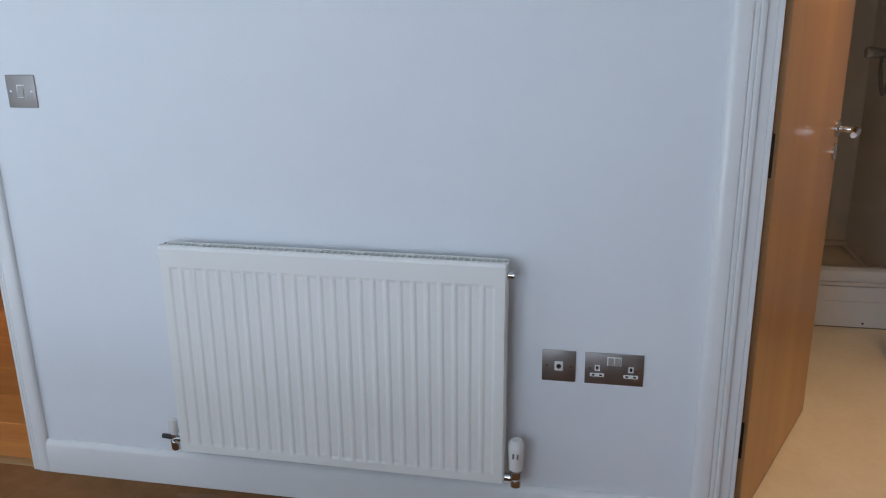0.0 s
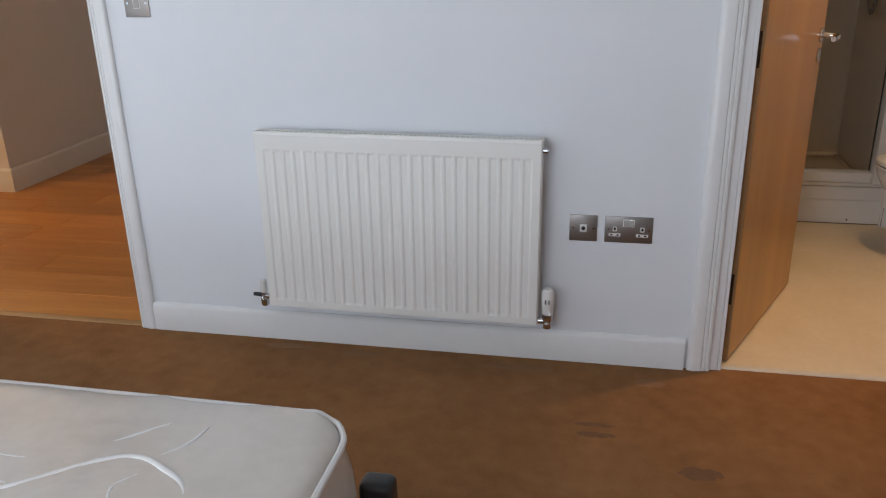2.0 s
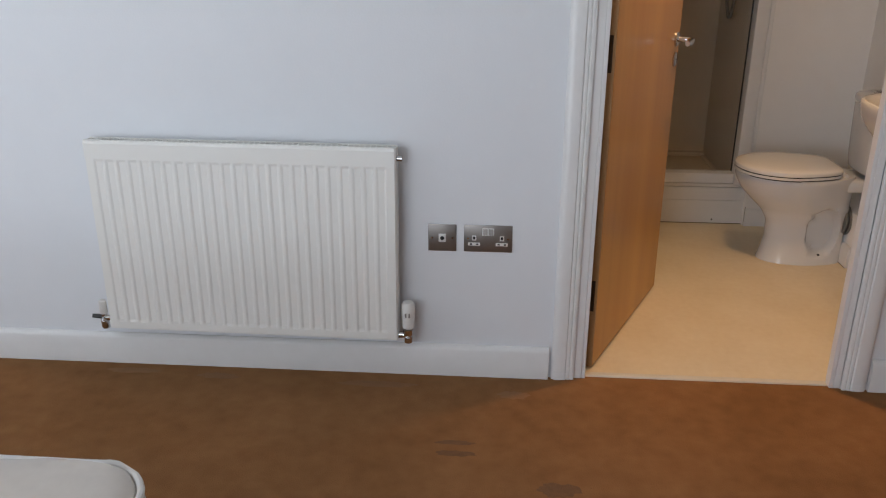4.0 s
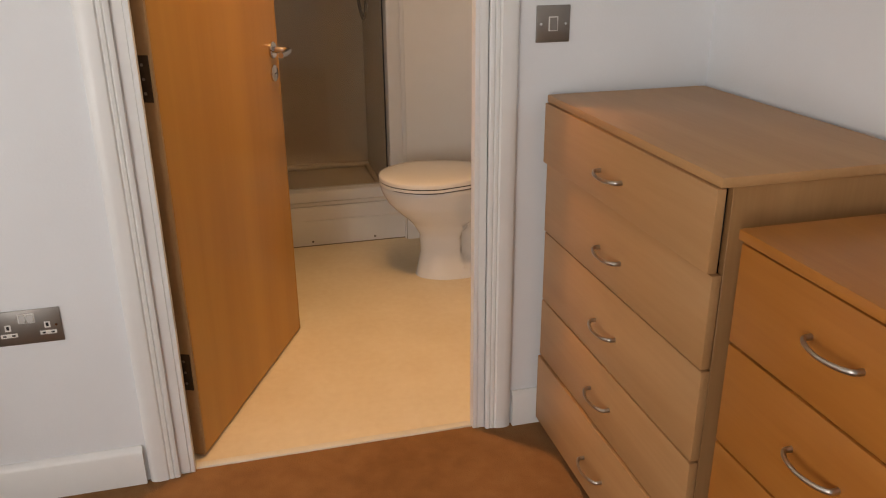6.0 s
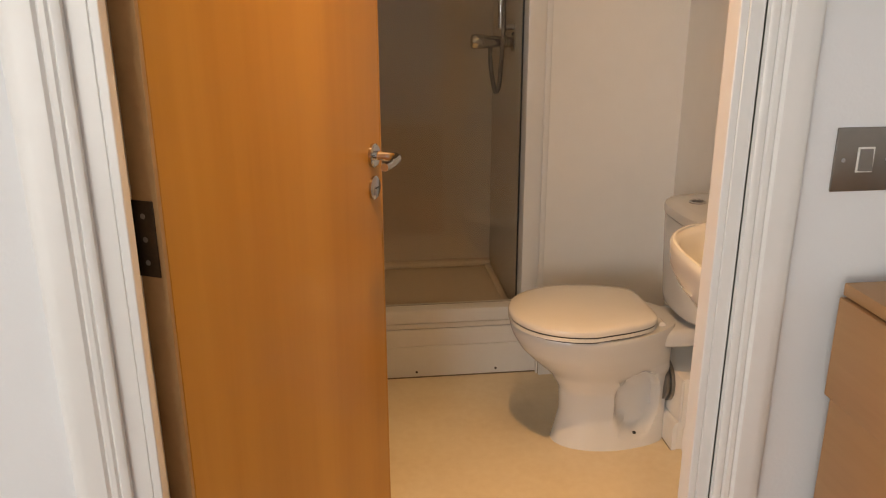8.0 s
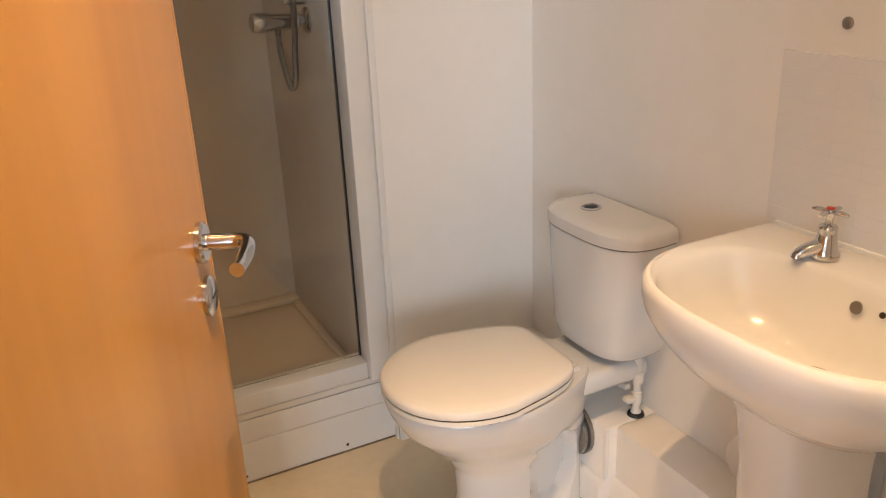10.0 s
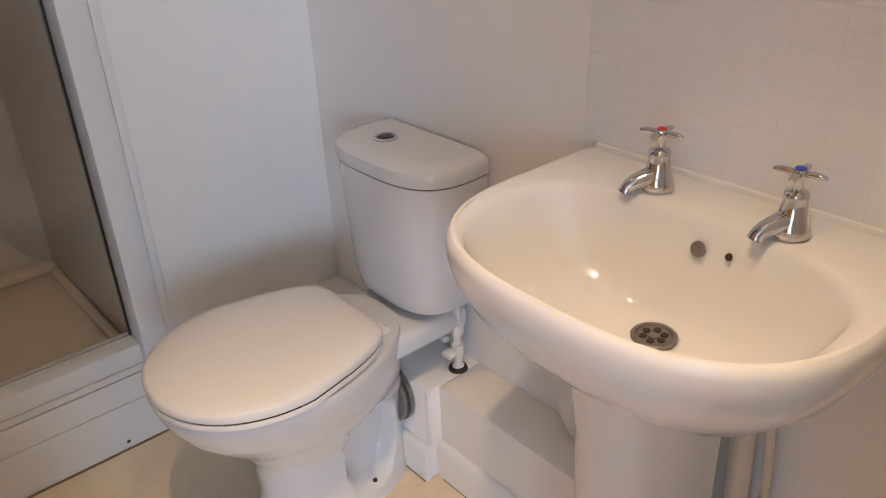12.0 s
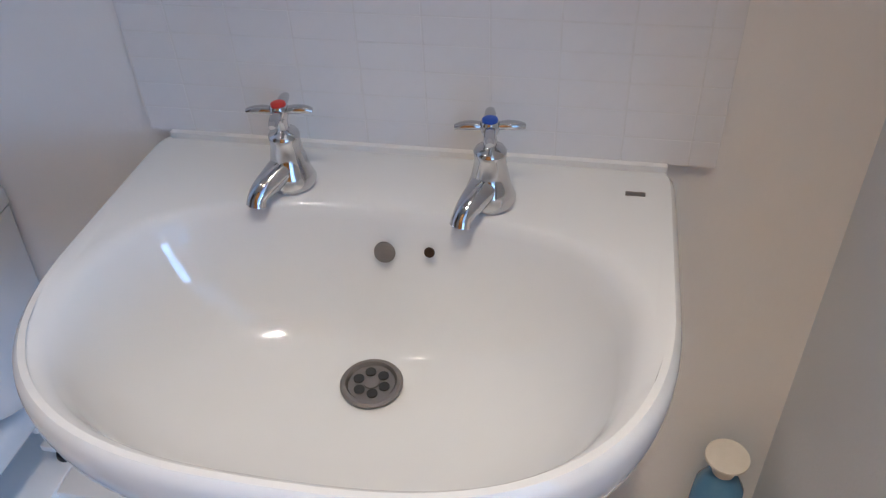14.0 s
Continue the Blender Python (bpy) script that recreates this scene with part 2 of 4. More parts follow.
def tube(points, radius, seg=12, steps=8, bm=None, flat=1.0):
    """Sweeps a round (or flattened) section along a smooth path; radius may be a function of 0..1."""
    path = smooth_path(points, steps)
    rings, up = [], Vector((0.013, 0.021, 1))
    for i, c in enumerate(path):
        d = (path[min(i + 1, len(path) - 1)] - path[max(i - 1, 0)]).normalized()
        side = d.cross(up)
        if side.length < 0.05:
            side = d.cross(Vector((0, 1, 0.02)))
        side.normalize()
        top = side.cross(d)
        r = radius(i / (len(path) - 1)) if callable(radius) else radius
        rings.append([c + r * (math.cos(2 * math.pi * k / seg) * side + flat * math.sin(2 * math.pi * k / seg) * top) for k in range(seg)])
    return loft(rings, bm=bm)


def finish(name, bm, mat, angle=38):
    bmesh.ops.recalc_face_normals(bm, faces=bm.faces)
    for f in bm.faces:
        f.smooth = True
    for e in bm.edges:
        if len(e.link_faces) == 2:
            e.smooth = e.calc_face_angle(0) < radians(angle)
    me = bpy.data.meshes.new(name)
    bm.to_mesh(me)
    bm.free()
    me.materials.append(mat)
    return me


def part(name, bm, mat, parent, label="", angle=38):
    ob = new(name, finish(name, bm, mat, angle))
    ob.parent = parent
    if label:
        ob["label"] = label
    return ob


def thing(name, label, category, m=None, group="", kind=""):
    ob = new(name)
    ob.empty_display_size = 0.1
    if m is not None:
        ob.matrix_world = m
    return tagged(ob, label, category, group, kind)


def solid(name, bm, mat, label="", category="", kind="", group=""):
    return tagged(new(name, finish(name, bm, mat)), label, category, group, kind)


# ---------------------------------------------------------------- plan (metres)
EAST, NORTH, BACK, WEST = 1.60, 1.555, -3.70, -3.00   # bathroom east, bathroom north, bedroom back and window walls
T = 0.06                                               # partition thickness
STUB = 0.036                                           # the thinner partition beside the basin
CEIL = 2.40
BED_EAST = 1.63
DOOR_L, DOOR_R, DOOR_H = 0.235, 1.005, 2.03            # clear opening of the bathroom door
HALL_R, HALL_L = -1.822, -2.62

# ---------------------------------------------------------------- structure
S = "structure"
ground = solid("ground", boxes(((-400, -400, -0.5), (400, 400, -0.35))), GROUND, "dull green open ground outside the flat", "ground", S)
slab = solid("foundation", boxes(((-5.2, -3.95, -0.35), (1.95, 4.3, -0.06))), GROUT, "plain concrete slab under the flat", "foundation", S)
floor_bedroom = solid("floor_bedroom", boxes(((WEST, BACK, -0.06), (BED_EAST, 0.022, 0.0))), CARPET,
                      "worn brown bedroom carpet with faint stains", "floor", S)
floor_bathroom = solid("floor_bathroom", boxes(((0.08, 0.022, -0.06), (EAST, NORTH + 0.06, 0.002))), VINYL,
                       "cream speckled vinyl bathroom floor", "floor", S)
wall_south = solid("wall_south", boxes(
    ((WEST - 0.2, 0, 0), (HALL_L - 0.035, T, CEIL)), ((HALL_L - 0.035, 0, 2.06), (HALL_R + 0.035, T, CEIL)),
    ((HALL_R + 0.035, 0, 0), (DOOR_L - 0.032, T, CEIL)), ((DOOR_L - 0.032, 0, 2.065), (DOOR_R + 0.032, T, CEIL)),
    ((DOOR_R + 0.032, 0, 0), (1.13, T, CEIL)), ((1.13, 0, 0), (BED_EAST + 0.1, STUB, CEIL))), PAINT, "white painted plaster partition between bedroom and bathroom", "wall", S)
wall_bedroom_east = solid("wall_bedroom_east", boxes(((BED_EAST, BACK, 0), (BED_EAST + 0.1, 0, CEIL))), PAINT,
                          "white painted bedroom wall behind the chests", "wall", S)
WY0, WY1, WZ0, WZ1 = -2.80, -0.70, 0.06, 2.05
WX0, WX1 = -2.50, -0.50
wall_bedroom_back = solid("wall_bedroom_back", boxes(
    ((WEST - 0.2, BACK - 0.2, 0), (WX0, BACK, CEIL)), ((WX1, BACK - 0.2, 0), (BED_EAST + 0.1, BACK, CEIL)),
    ((WX0, BACK - 0.2, 0), (WX1, BACK, WZ0)), ((WX0, BACK - 0.2, WZ1), (WX1, BACK, CEIL))), PAINT,
    "unseen white painted outer wall with a window", "wall", S)
wall_bedroom_west = solid("wall_bedroom_west", boxes(
    ((WEST - 0.2, BACK, 0), (WEST, WY0, CEIL)), ((WEST - 0.2, WY1, 0), (WEST, 0, CEIL)),
    ((WEST - 0.2, WY0, 0), (WEST, WY1, WZ0)), ((WEST - 0.2, WY0, WZ1), (WEST, WY1, CEIL))), PAINT,
    "unseen white painted outer wall with a window", "wall", S)
wall_bath_east = solid("wall_bath_east", boxes(((EAST, STUB, 0), (EAST + 0.1, 2.45, CEIL))), BATH_PAINT,
                       "off-white painted bathroom wall behind toilet and basin", "wall", S)
SHOWER_X = 1.145
wall_bath_north = solid("wall_bath_north", boxes(((SHOWER_X, NORTH, 0), (EAST, NORTH + 0.05, CEIL)), ((0.08, NORTH, 2.1), (SHOWER_X, NORTH + 0.05, CEIL)),
                        ((0.08, NORTH, 0), (0.30, NORTH + 0.05, 2.1))), BATH_PAINT,
                        "off-white painted panel beside the shower", "wall", S)
wall_bath_west = solid("wall_bath_west", boxes(((-0.02, T, 0), (0.08, 2.45, CEIL))), BATH_PAINT, "off-white painted bathroom wall", "wall", S)
wall_shower = solid("wall_shower", boxes(((0.08, 2.30, 0), (EAST, 2.45, CEIL)), ((0.08, NORTH + 0.05, 0), (0.24, 2.30, CEIL)),
                    ((1.36, NORTH + 0.05, 0), (EAST, 2.30, CEIL)), ((1.10, 1.685, 0), (1.358, 2.298, CEIL - 0.002))), SHOWER_WALL, "grey-beige smooth shower wall panels", "wall", S)
for nm, lo, hi, lab in (("wall_hall_corner", (-5.0, 1.52, 0), (-3.56, 4.0, CEIL), "cream-white painted projecting corner of the hall"),
                        ("wall_hall_west", (-5.2, T, 0), (-5.0, 4.2, CEIL), "cream-white painted hall wall"),
                        ("wall_hall_north", (-5.0, 4.0, 0), (-1.5, 4.2, CEIL), "cream-white painted hall wall"),
                        ("wall_hall_east", (-1.6, T, 0), (-1.5, 4.0, CEIL), "cream-white painted hall wall"),
                        ("wall_hall_south", (-5.2, -0.1, 0), (WEST - 0.2, T, CEIL), "cream-white painted hall wall")):
    solid(nm, boxes((lo, hi)), PAINT, lab, "wall", S)
ceiling = solid("ceiling", boxes(((-5.2, BACK - 0.2, CEIL), (BED_EAST + 0.3, 4.2, CEIL + 0.1))), CEILING_PAINT, "plain white ceiling", "ceiling", S)

# ---------------------------------------------------------------- trim


def skirting(name, a, b, out, h=0.11, d=0.018, label="white gloss painted skirting board"):
    """A chamfered board from a to b on the floor; out is the way it faces."""
    a, b, o = Vector((*a, 0)), Vector((*b, 0)), Vector((*out, 0))
    prof = ((0.0005, 0.001), (d, 0.001), (d, h - 0.016), (d * 0.72, h - 0.006), (d * 0.30, h), (0.0005, h))
    rings = [[p + o * q + Vector((0, 0, z)) for q, z in prof] for p in (a, b)]
    return solid(name, loft(rings), GLOSS, label, "skirting board", S)


skirting("baseboard_1", (HALL_R + 0.068, 0), (DOOR_L - 0.107, 0), (0, -1), h=0.108)
skirting("baseboard_2", (DOOR_R + 0.112, 0), (BED_EAST, 0), (0, -1), h=0.108)
skirting("baseboard_3", (BED_EAST, 0), (BED_EAST, BACK), (-1, 0))
skirting("baseboard_4", (WEST, BACK), (WEST, WY0 - 0.03), (1, 0))
skirting("baseboard_5", (WEST, BACK), (BED_EAST, BACK), (0, 1))
skirting("baseboard_6", (-5.0, 1.52), (-3.542, 1.52), (0, -1), 0.14, label="cream gloss skirting board in the hall")
skirting("baseboard_7", (-3.56, 1.52), (-3.56, 4.0), (1, 0), 0.14, label="cream gloss skirting board in the hall")
skirting("baseboard_8", (1.152, NORTH), (EAST, NORTH), (0, -1), 0.09, 0.012, "white skirting board beside the shower panel")


def architrave(x0, x1, top, y, out, name, label, k=1.0):
    """Moulded casing round an opening on the face y; x0, x1: its inner edges."""
    w, d = 0.072, 0.018
    prof = ((0, 0.0), (0, 0.010), (0.004, 0.0125), (0.010, 0.0125), (0.013, 0.0095), (0.016, 0.0130), (0.022, 0.0135), (0.025, 0.0115), (0.029, 0.016), (0.050, 0.018), (0.062, 0.0165), (0.070, 0.012), (w, 0.008), (w, 0))
    rings = []
    for cx, cz, sx, sz in ((x0, 0.0, -1, 0), (x0, top, -1, 1), (x1, top, 1, 1), (x1, 0.0, 1, 0)):
        rings.append([Vector((cx + sx * q * k, y + out * e, max(cz + sz * q * k, 0.001))) for q, e in prof])
    return solid(name, loft(rings), GLOSS, label, "door casing", S)


architrave(DOOR_L - 0.026, DOOR_R + 0.034, DOOR_H + 0.026, -0.0005, -1, "trim_1", "white gloss moulded casing round the bathroom door")
architrave(DOOR_L - 0.026, DOOR_R + 0.034, DOOR_H + 0.026, T + 0.0005, 1, "trim_2", "white gloss casing on the bathroom side of the door")
architrave(HALL_L - 0.012, HALL_R + 0.006, 2.04, -0.0005, -1, "trim_3", "white gloss casing round the hall opening", 0.85)


def lining(x0, x1, top, name, label, stop=True):
    items = [((x0 - 0.032, 0.0, 0), (x0, T, top)), ((x1, 0.0, 0), (x1 + 0.032, T, top)), ((x0 - 0.032, 0.0, top), (x1 + 0.032, T, top + 0.035))]
    if stop:
        items += [((x0, -0.0, 0), (x0 + 0.012, 0.030, top)), ((x1 - 0.012, -0.0, 0), (x1, 0.030, top)), ((x0 + 0.012, -0.0, top - 0.012), (x1 - 0.012, 0.030, top))]
    return solid(name, boxes(*items, bevel=0.0015, seg=1), GLOSS, label, "door frame", S)


lining(DOOR_L, DOOR_R + 0.012, DOOR_H, "door_frame_1", "white gloss timber frame of the bathroom door")
lining(HALL_L, HALL_R, 2.03, "door_frame_2", "white gloss timber frame of the hall opening", False)
solid("threshold_strip", boxes(((DOOR_L + 0.012, 0.012, -0.01), (DOOR_R, 0.036, 0.006)), bevel=0.003), CREAM_PLASTIC,
      "narrow pale threshold strip between carpet and vinyl", "threshold", S)
solid("threshold_strip_hall", boxes(((HALL_L, 0.0, -0.01), (HALL_R, 0.035, 0.005)), bevel=0.002), LIPPING,
      "narrow brown threshold strip between carpet and laminate", "threshold", S)

# windows of the bedroom, both out of view; the west one is added for light
def window(name, m, width):
    """Tall two-pane window; x runs along the wall from the middle, y points into the room from the outer face."""
    w = thing(name, "unseen white plastic tall two-pane bedroom window in daylight", "window", m, kind=S)
    a, b, lo, hi = -width / 2, width / 2, WZ0, WZ1
    part("window_frame", boxes(((a, 0.07, lo), (a + 0.06, 0.13, hi)), ((b - 0.06, 0.07, lo), (b, 0.13, hi)), ((a + 0.06, 0.07, lo), (b - 0.06, 0.13, lo + 0.06)),
         ((a + 0.06, 0.07, hi - 0.06), (b - 0.06, 0.13, hi)), ((-0.035, 0.07, lo + 0.06), (0.035, 0.13, hi - 0.06)), bevel=0.004), PLASTIC, w)
    for x0, x1 in ((a + 0.06, -0.035), (0.035, b - 0.06)):
        pane = part("pane", boxes(((x0, 0.097, lo + 0.06), (x1, 0.103, hi - 0.06))), GLASS, w, "clear glass pane")
        pane.visible_shadow = False
    part("window_sill", boxes(((a - 0.03, 0.13, lo - 0.03), (b + 0.03, 0.23, lo - 0.001)), bevel=0.006), GLOSS, w)


window("window_1", pose((WX0 + WX1) / 2, BACK - 0.2, 0), WX1 - WX0)
window("added_window", pose(WEST - 0.2, (WY0 + WY1) / 2, 0, 0, 0, -90), WY1 - WY0)

# ---------------------------------------------------------------- bathroom door
THETA = 65.6
door_1 = thing("door_1", "orange beech veneer door standing open into the bathroom", "door", pose(DOOR_L + 0.001, T + 0.013, 0, 0, 0, THETA), kind=S)
DW, DT = 0.762, 0.040
part("leaf", boxes(((0.008, -DT, 0.010), (DW - 0.008, 0, 2.0)), bevel=0.0015, seg=1), DOOR_WOOD, door_1)
part("edge_lipping", boxes(((0.0, -DT, 0.010), (0.0078, 0, 2.0)), bevel=0.001, seg=1), LIPPING, door_1, "brown unfinished hinge edge")
part("edge_lipping", boxes(((DW - 0.0078, -DT, 0.010), (DW, 0, 2.0)), bevel=0.001, seg=1), DOOR_WOOD, door_1, "veneered lock edge")
for z in (0.21, 0.96, 1.72):
    hinge = part("hinge", boxes(((-0.0025, -0.033, z), (-0.0003, 0.001, z + 0.105)), bevel=0.0006, seg=1), BRONZE, door_1, "dark bronze butt hinge")
    kn = part("knuckle", lathe([(0.0062, 0), (0.0062, 0.105)], 12, m=Matrix.Translation((-0.004, 0.007, z))), BRONZE, hinge)
    for k in range(3):
        part("screw", lathe([(0.004, 0), (0.0035, 0.0006)], 10, m=along((-0.0026, -0.016, z + 0.02 + 0.032 * k), (-0.01, -0.016, z + 0.02 + 0.032 * k))), STEEL, hinge)


def lever(door, side):
    """Chrome lever on a round rose with a thumb turn below; side -1 is the bedroom face."""
    y = -DT if side < 0 else 0.0
    x, z = DW - 0.052, 0.985
    d = side
    h = part("door_handle", lathe([(0.0255, 0), (0.0255, 0.006), (0.022, 0.009), (0.0, 0.0095)], 32, m=along((x, y + d * 0.0005, z), (x, y + d, z))), CHROME, door,
             "polished chrome lever handle on a round rose")
    part("lever", tube([(x, y + d * 0.008, z), (x, y + d * 0.03, z), (x, y + d * 0.048, z), (x - 0.010, y + d * 0.060, z), (x - 0.035, y + d * 0.064, z - 0.002),
         (x - 0.060, y + d * 0.063, z - 0.005), (x - 0.086, y + d * 0.062, z - 0.004)], lambda t: 0.0105 - 0.002 * t, 16, 6), CHROME, h)
    e = part("lock_escutcheon", lathe([(0.0255, 0), (0.0255, 0.005), (0.021, 0.008), (0.0, 0.0085)], 32, m=along((x, y + d * 0.0005, z - 0.070), (x, y + d, z - 0.070))), CHROME, door,
             "round chrome escutcheon with a coin slot")
    part("slot", boxes(((x - 0.008, min(y + d * 0.008, y + d * 0.0098), z - 0.0715), (x + 0.008, max(y + d * 0.008, y + d * 0.0098), z - 0.0685))), BLACK, e)


lever(door_1, -1)
lever(door_1, 1)
part("latch_plate", boxes(((DW, -0.031, 0.90), (DW + 0.0012, -0.009, 1.06))), STEEL, door_1, "steel latch plate")

# ---------------------------------------------------------------- radiator


def radiator():
    x0, x1, z0, z1, yf, yb = -1.262, -0.343, 0.158, 0.768, -0.085, -0.034
    r = thing("radiator", "white enamelled panel radiator with vertical flutes on the wall", "radiator", Matrix.Translation(((x0 + x1) / 2, yb, z0)))
    inv = r.matrix_world.inverted()

    def p(name, bm, mat, label="", parent=None):
        bm.transform(inv)
        return part(name, bm, mat, parent or r, label, 12 if name == "front_panel" else 38)
    # fluted front sheet
    n = 25
    pitch = (x1 - x0 - 0.05) / n
    xs, ds = [x0, x0 + 0.004], [0.004, 0.0]
    for k in range(n):
        c = x0 + 0.025 + pitch * (k + 0.5)
        for q, d in ((-0.42, 0), (-0.24, 0.0026), (0.24, 0.0026), (0.42, 0)):
            xs.append(c + q * pitch)
            ds.append(d)
    xs += [x1 - 0.004, x1]
    ds += [0.0, 0.004]
    levels = [(z0, 0.006, 0), (z0 + 0.004, 0, 0), (z0 + 0.026, 0, 0), (z0 + 0.034, 0, 1), (z1 - 0.064, 0, 1), (z1 - 0.056, 0, 0), (z1 - 0.010, 0, 0), (z1 - 0.002, 0.004, 0), (z1, 0.012, 0)]
    bm = bmesh.new()
    rows = [[bm.verts.new((x, yf + add + d * k + (d if not 0 < i < len(xs) - 1 else 0), z)) for i, (x, d) in enumerate(zip(xs, ds))] for z, add, k in levels]
    for a, b in zip(rows, rows[1:]):
        for i in range(len(xs) - 1):
            bm.faces.new((a[i], a[i + 1], b[i + 1], b[i]))
    p("front_panel", bm, RADIATOR)
    p("back_panel", boxes(((x0 + 0.002, yf + 0.014, z0 + 0.003), (x1 - 0.002, yf + 0.022, z1 - 0.016)), bevel=0.003), RADIATOR)
    fins = bmesh.new()
    for k in range(36):
        x = x0 + 0.03 + (x1 - x0 - 0.06) * k / 35
        add_box(fins, (x - 0.001, yf + 0.022, z0 + 0.05), (x + 0.001, yb - 0.001, z1 - 0.05))
    p("convector_fins", fins, RADIATOR)
    for a in (x0, x1 - 0.0015):
        p("side_panel", boxes(((a, yf + 0.010, z0 + 0.012), (a + 0.0015, yb, z1 - 0.004))), RADIATOR)
    gr = bmesh.new()
    add_box(gr, (x0 + 0.002, yf + 0.011, z1 - 0.010), (x1 - 0.002, yf + 0.016, z1 - 0.002))
    add_box(gr, (x0 + 0.002, yb - 0.006, z1 - 0.010), (x1 - 0.002, yb, z1 - 0.002))
    for k in range(56):
        x = x0 + 0.012 + (x1 - x0 - 0.024) * k / 55
        add_box(gr, (x - 0.0012, yf + 0.016, z1 - 0.007), (x + 0.0012, yb - 0.006, z1 - 0.004))
    p("top_grille", gr, RADIATOR, "slotted white top grille")
    p("wall_bracket", boxes(((x0 + 0.15, yb, z0 + 0.06), (x0 + 0.18, -0.001, z1 - 0.06))), RADIATOR)
    p("wall_bracket", boxes(((x1 - 0.18, yb, z0 + 0.06), (x1 - 0.15, -0.001, z1 - 0.06))), RADIATOR)
    p("air_vent", rod((x1, -0.062, z1 - 0.035), (x1 + 0.016, -0.062, z1 - 0.035), 0.009, 12), CHROME, "small chrome bleed valve")
    # lockshield valve
    xl, y = x0 - 0.026, -0.062
    v = p("lockshield_valve", lathe([(0.010, 0), (0.013, 0.006), (0.013, 0.03), (0.009, 0.036), (0.009, 0.05)], 16, m=Matrix.Translation((xl, y, 0.150))), CHROME, "chrome lockshield valve with a white cap")
    p("tail", rod((xl, y, 0.185), (x0 + 0.004, y, 0.185), 0.009, 12), CHROME, parent=v)
    p("cap", lathe([(0.010, 0), (0.0125, 0.004), (0.0115, 0.044), (0.006, 0.048)], 16, m=Matrix.Translation((xl, y, 0.200))), PLASTIC, "white plastic cap", v)
    p("drain_tap", rod((xl, y, 0.188), (xl - 0.036, y - 0.004, 0.192), 0.008, 12, r2=0.0065), BLACK, "dark drain spigot", v)
    p("pipe", tube([(xl, y, 0.160), (xl, y + 0.004, 0.152), (xl, y + 0.016, 0.148), (xl, -0.001, 0.148)], 0.0075, 12, 5), CHROME, parent=v)
    # thermostatic valve
    xr = x1 + 0.030
    w = p("thermostatic_valve", lathe([(0.010, 0), (0.0145, 0.004), (0.0145, 0.020), (0.012, 0.026), (0.0165, 0.030), (0.0165, 0.048), (0.011, 0.050)], 20, m=Matrix.Translation((xr, y, 0.143))), CHROME,
          "chrome radiator valve with a white thermostatic head")
    p("tail", rod((xr, y, 0.170), (x1 - 0.004, y, 0.170), 0.011, 14), CHROME, parent=w)
    hd = p("thermostat_head", lathe([(0.014, 0), (0.0185, 0.004), (0.0195, 0.030), (0.0215, 0.060), (0.0205, 0.080), (0.014, 0.089)], 24, m=Matrix.Translation((xr, y, 0.194))), PLASTIC, "white plastic dial head", w)
    p("scale_mark", boxes(((xr - 0.008, y - 0.0225, 0.238), (xr - 0.003, y - 0.0200, 0.252)), ((xr + 0.003, y - 0.0225, 0.238), (xr + 0.008, y - 0.0200, 0.252))), STEEL, parent=w)
    p("pipe", tube([(xr, y, 0.156), (xr, y + 0.004, 0.148), (xr, y + 0.016, 0.144), (xr, -0.001, 0.144)], 0.0075, 12, 5), CHROME, parent=w)
    r.matrix_world = r.matrix_world @ Matrix.Rotation(radians(0.45), 4, "Y")   # hangs a little out of level


radiator()

# ---------------------------------------------------------------- plates on the bedroom wall


def plate_base(name, label, category, x, z, w, h=0.086):
    t = thing(name, label, category, pose(x, 0, z, 90, 0, 0))
    part("face_plate", boxes(((-w / 2, -h / 2, 0.0003), (w / 2, h / 2, 0.0045)), bevel=0.0016), STEEL, t)
    for sx in (-1, 1):
        part("screw", lathe([(0.0033, 0), (0.003, 0.0008)], 12, m=Matrix.Translation((sx * (w / 2 - 0.012), 0, 0.0045))), CHROME, t)
    return t


def socket_holes(t, cx):
    ins = part("socket_insert", boxes(((cx - 0.018, -0.0225, 0.0045), (cx + 0.018, -0.0125, 0.0056)), ((cx - 0.0065, -0.006, 0.0045), (cx + 0.0065, 0.010, 0.0056)), bevel=0.0006, seg=1), PLASTIC, t, "white plastic socket insert")
    for lo, hi in (((cx - 0.003, -0.002, 0.0056), (cx + 0.003, 0.007, 0.0061)), ((cx - 0.013, -0.0195, 0.0056), (cx - 0.006, -0.0155, 0.0061)), ((cx + 0.006, -0.0195, 0.0056), (cx + 0.013, -0.0155, 0.0061))):
        part("hole", boxes((lo, hi)), BLACK, ins)


def rocker(t, cx, cy=0.0, w=0.012, h=0.022, mat=None, lab="white rocker"):
    part("rocker", loft([[(cx - w / 2, cy - h / 2, 0.0045), (cx + w / 2, cy - h / 2, 0.0045), (cx + w / 2, cy + h / 2, 0.0045), (cx - w / 2, cy + h / 2, 0.0045)],
                         [(cx - w / 2, cy - h / 2, 0.0095), (cx + w / 2, cy - h / 2, 0.0095), (cx + w / 2, cy + h / 2, 0.0062), (cx - w / 2, cy + h / 2, 0.0062)]]), mat or PLASTIC, t, lab)


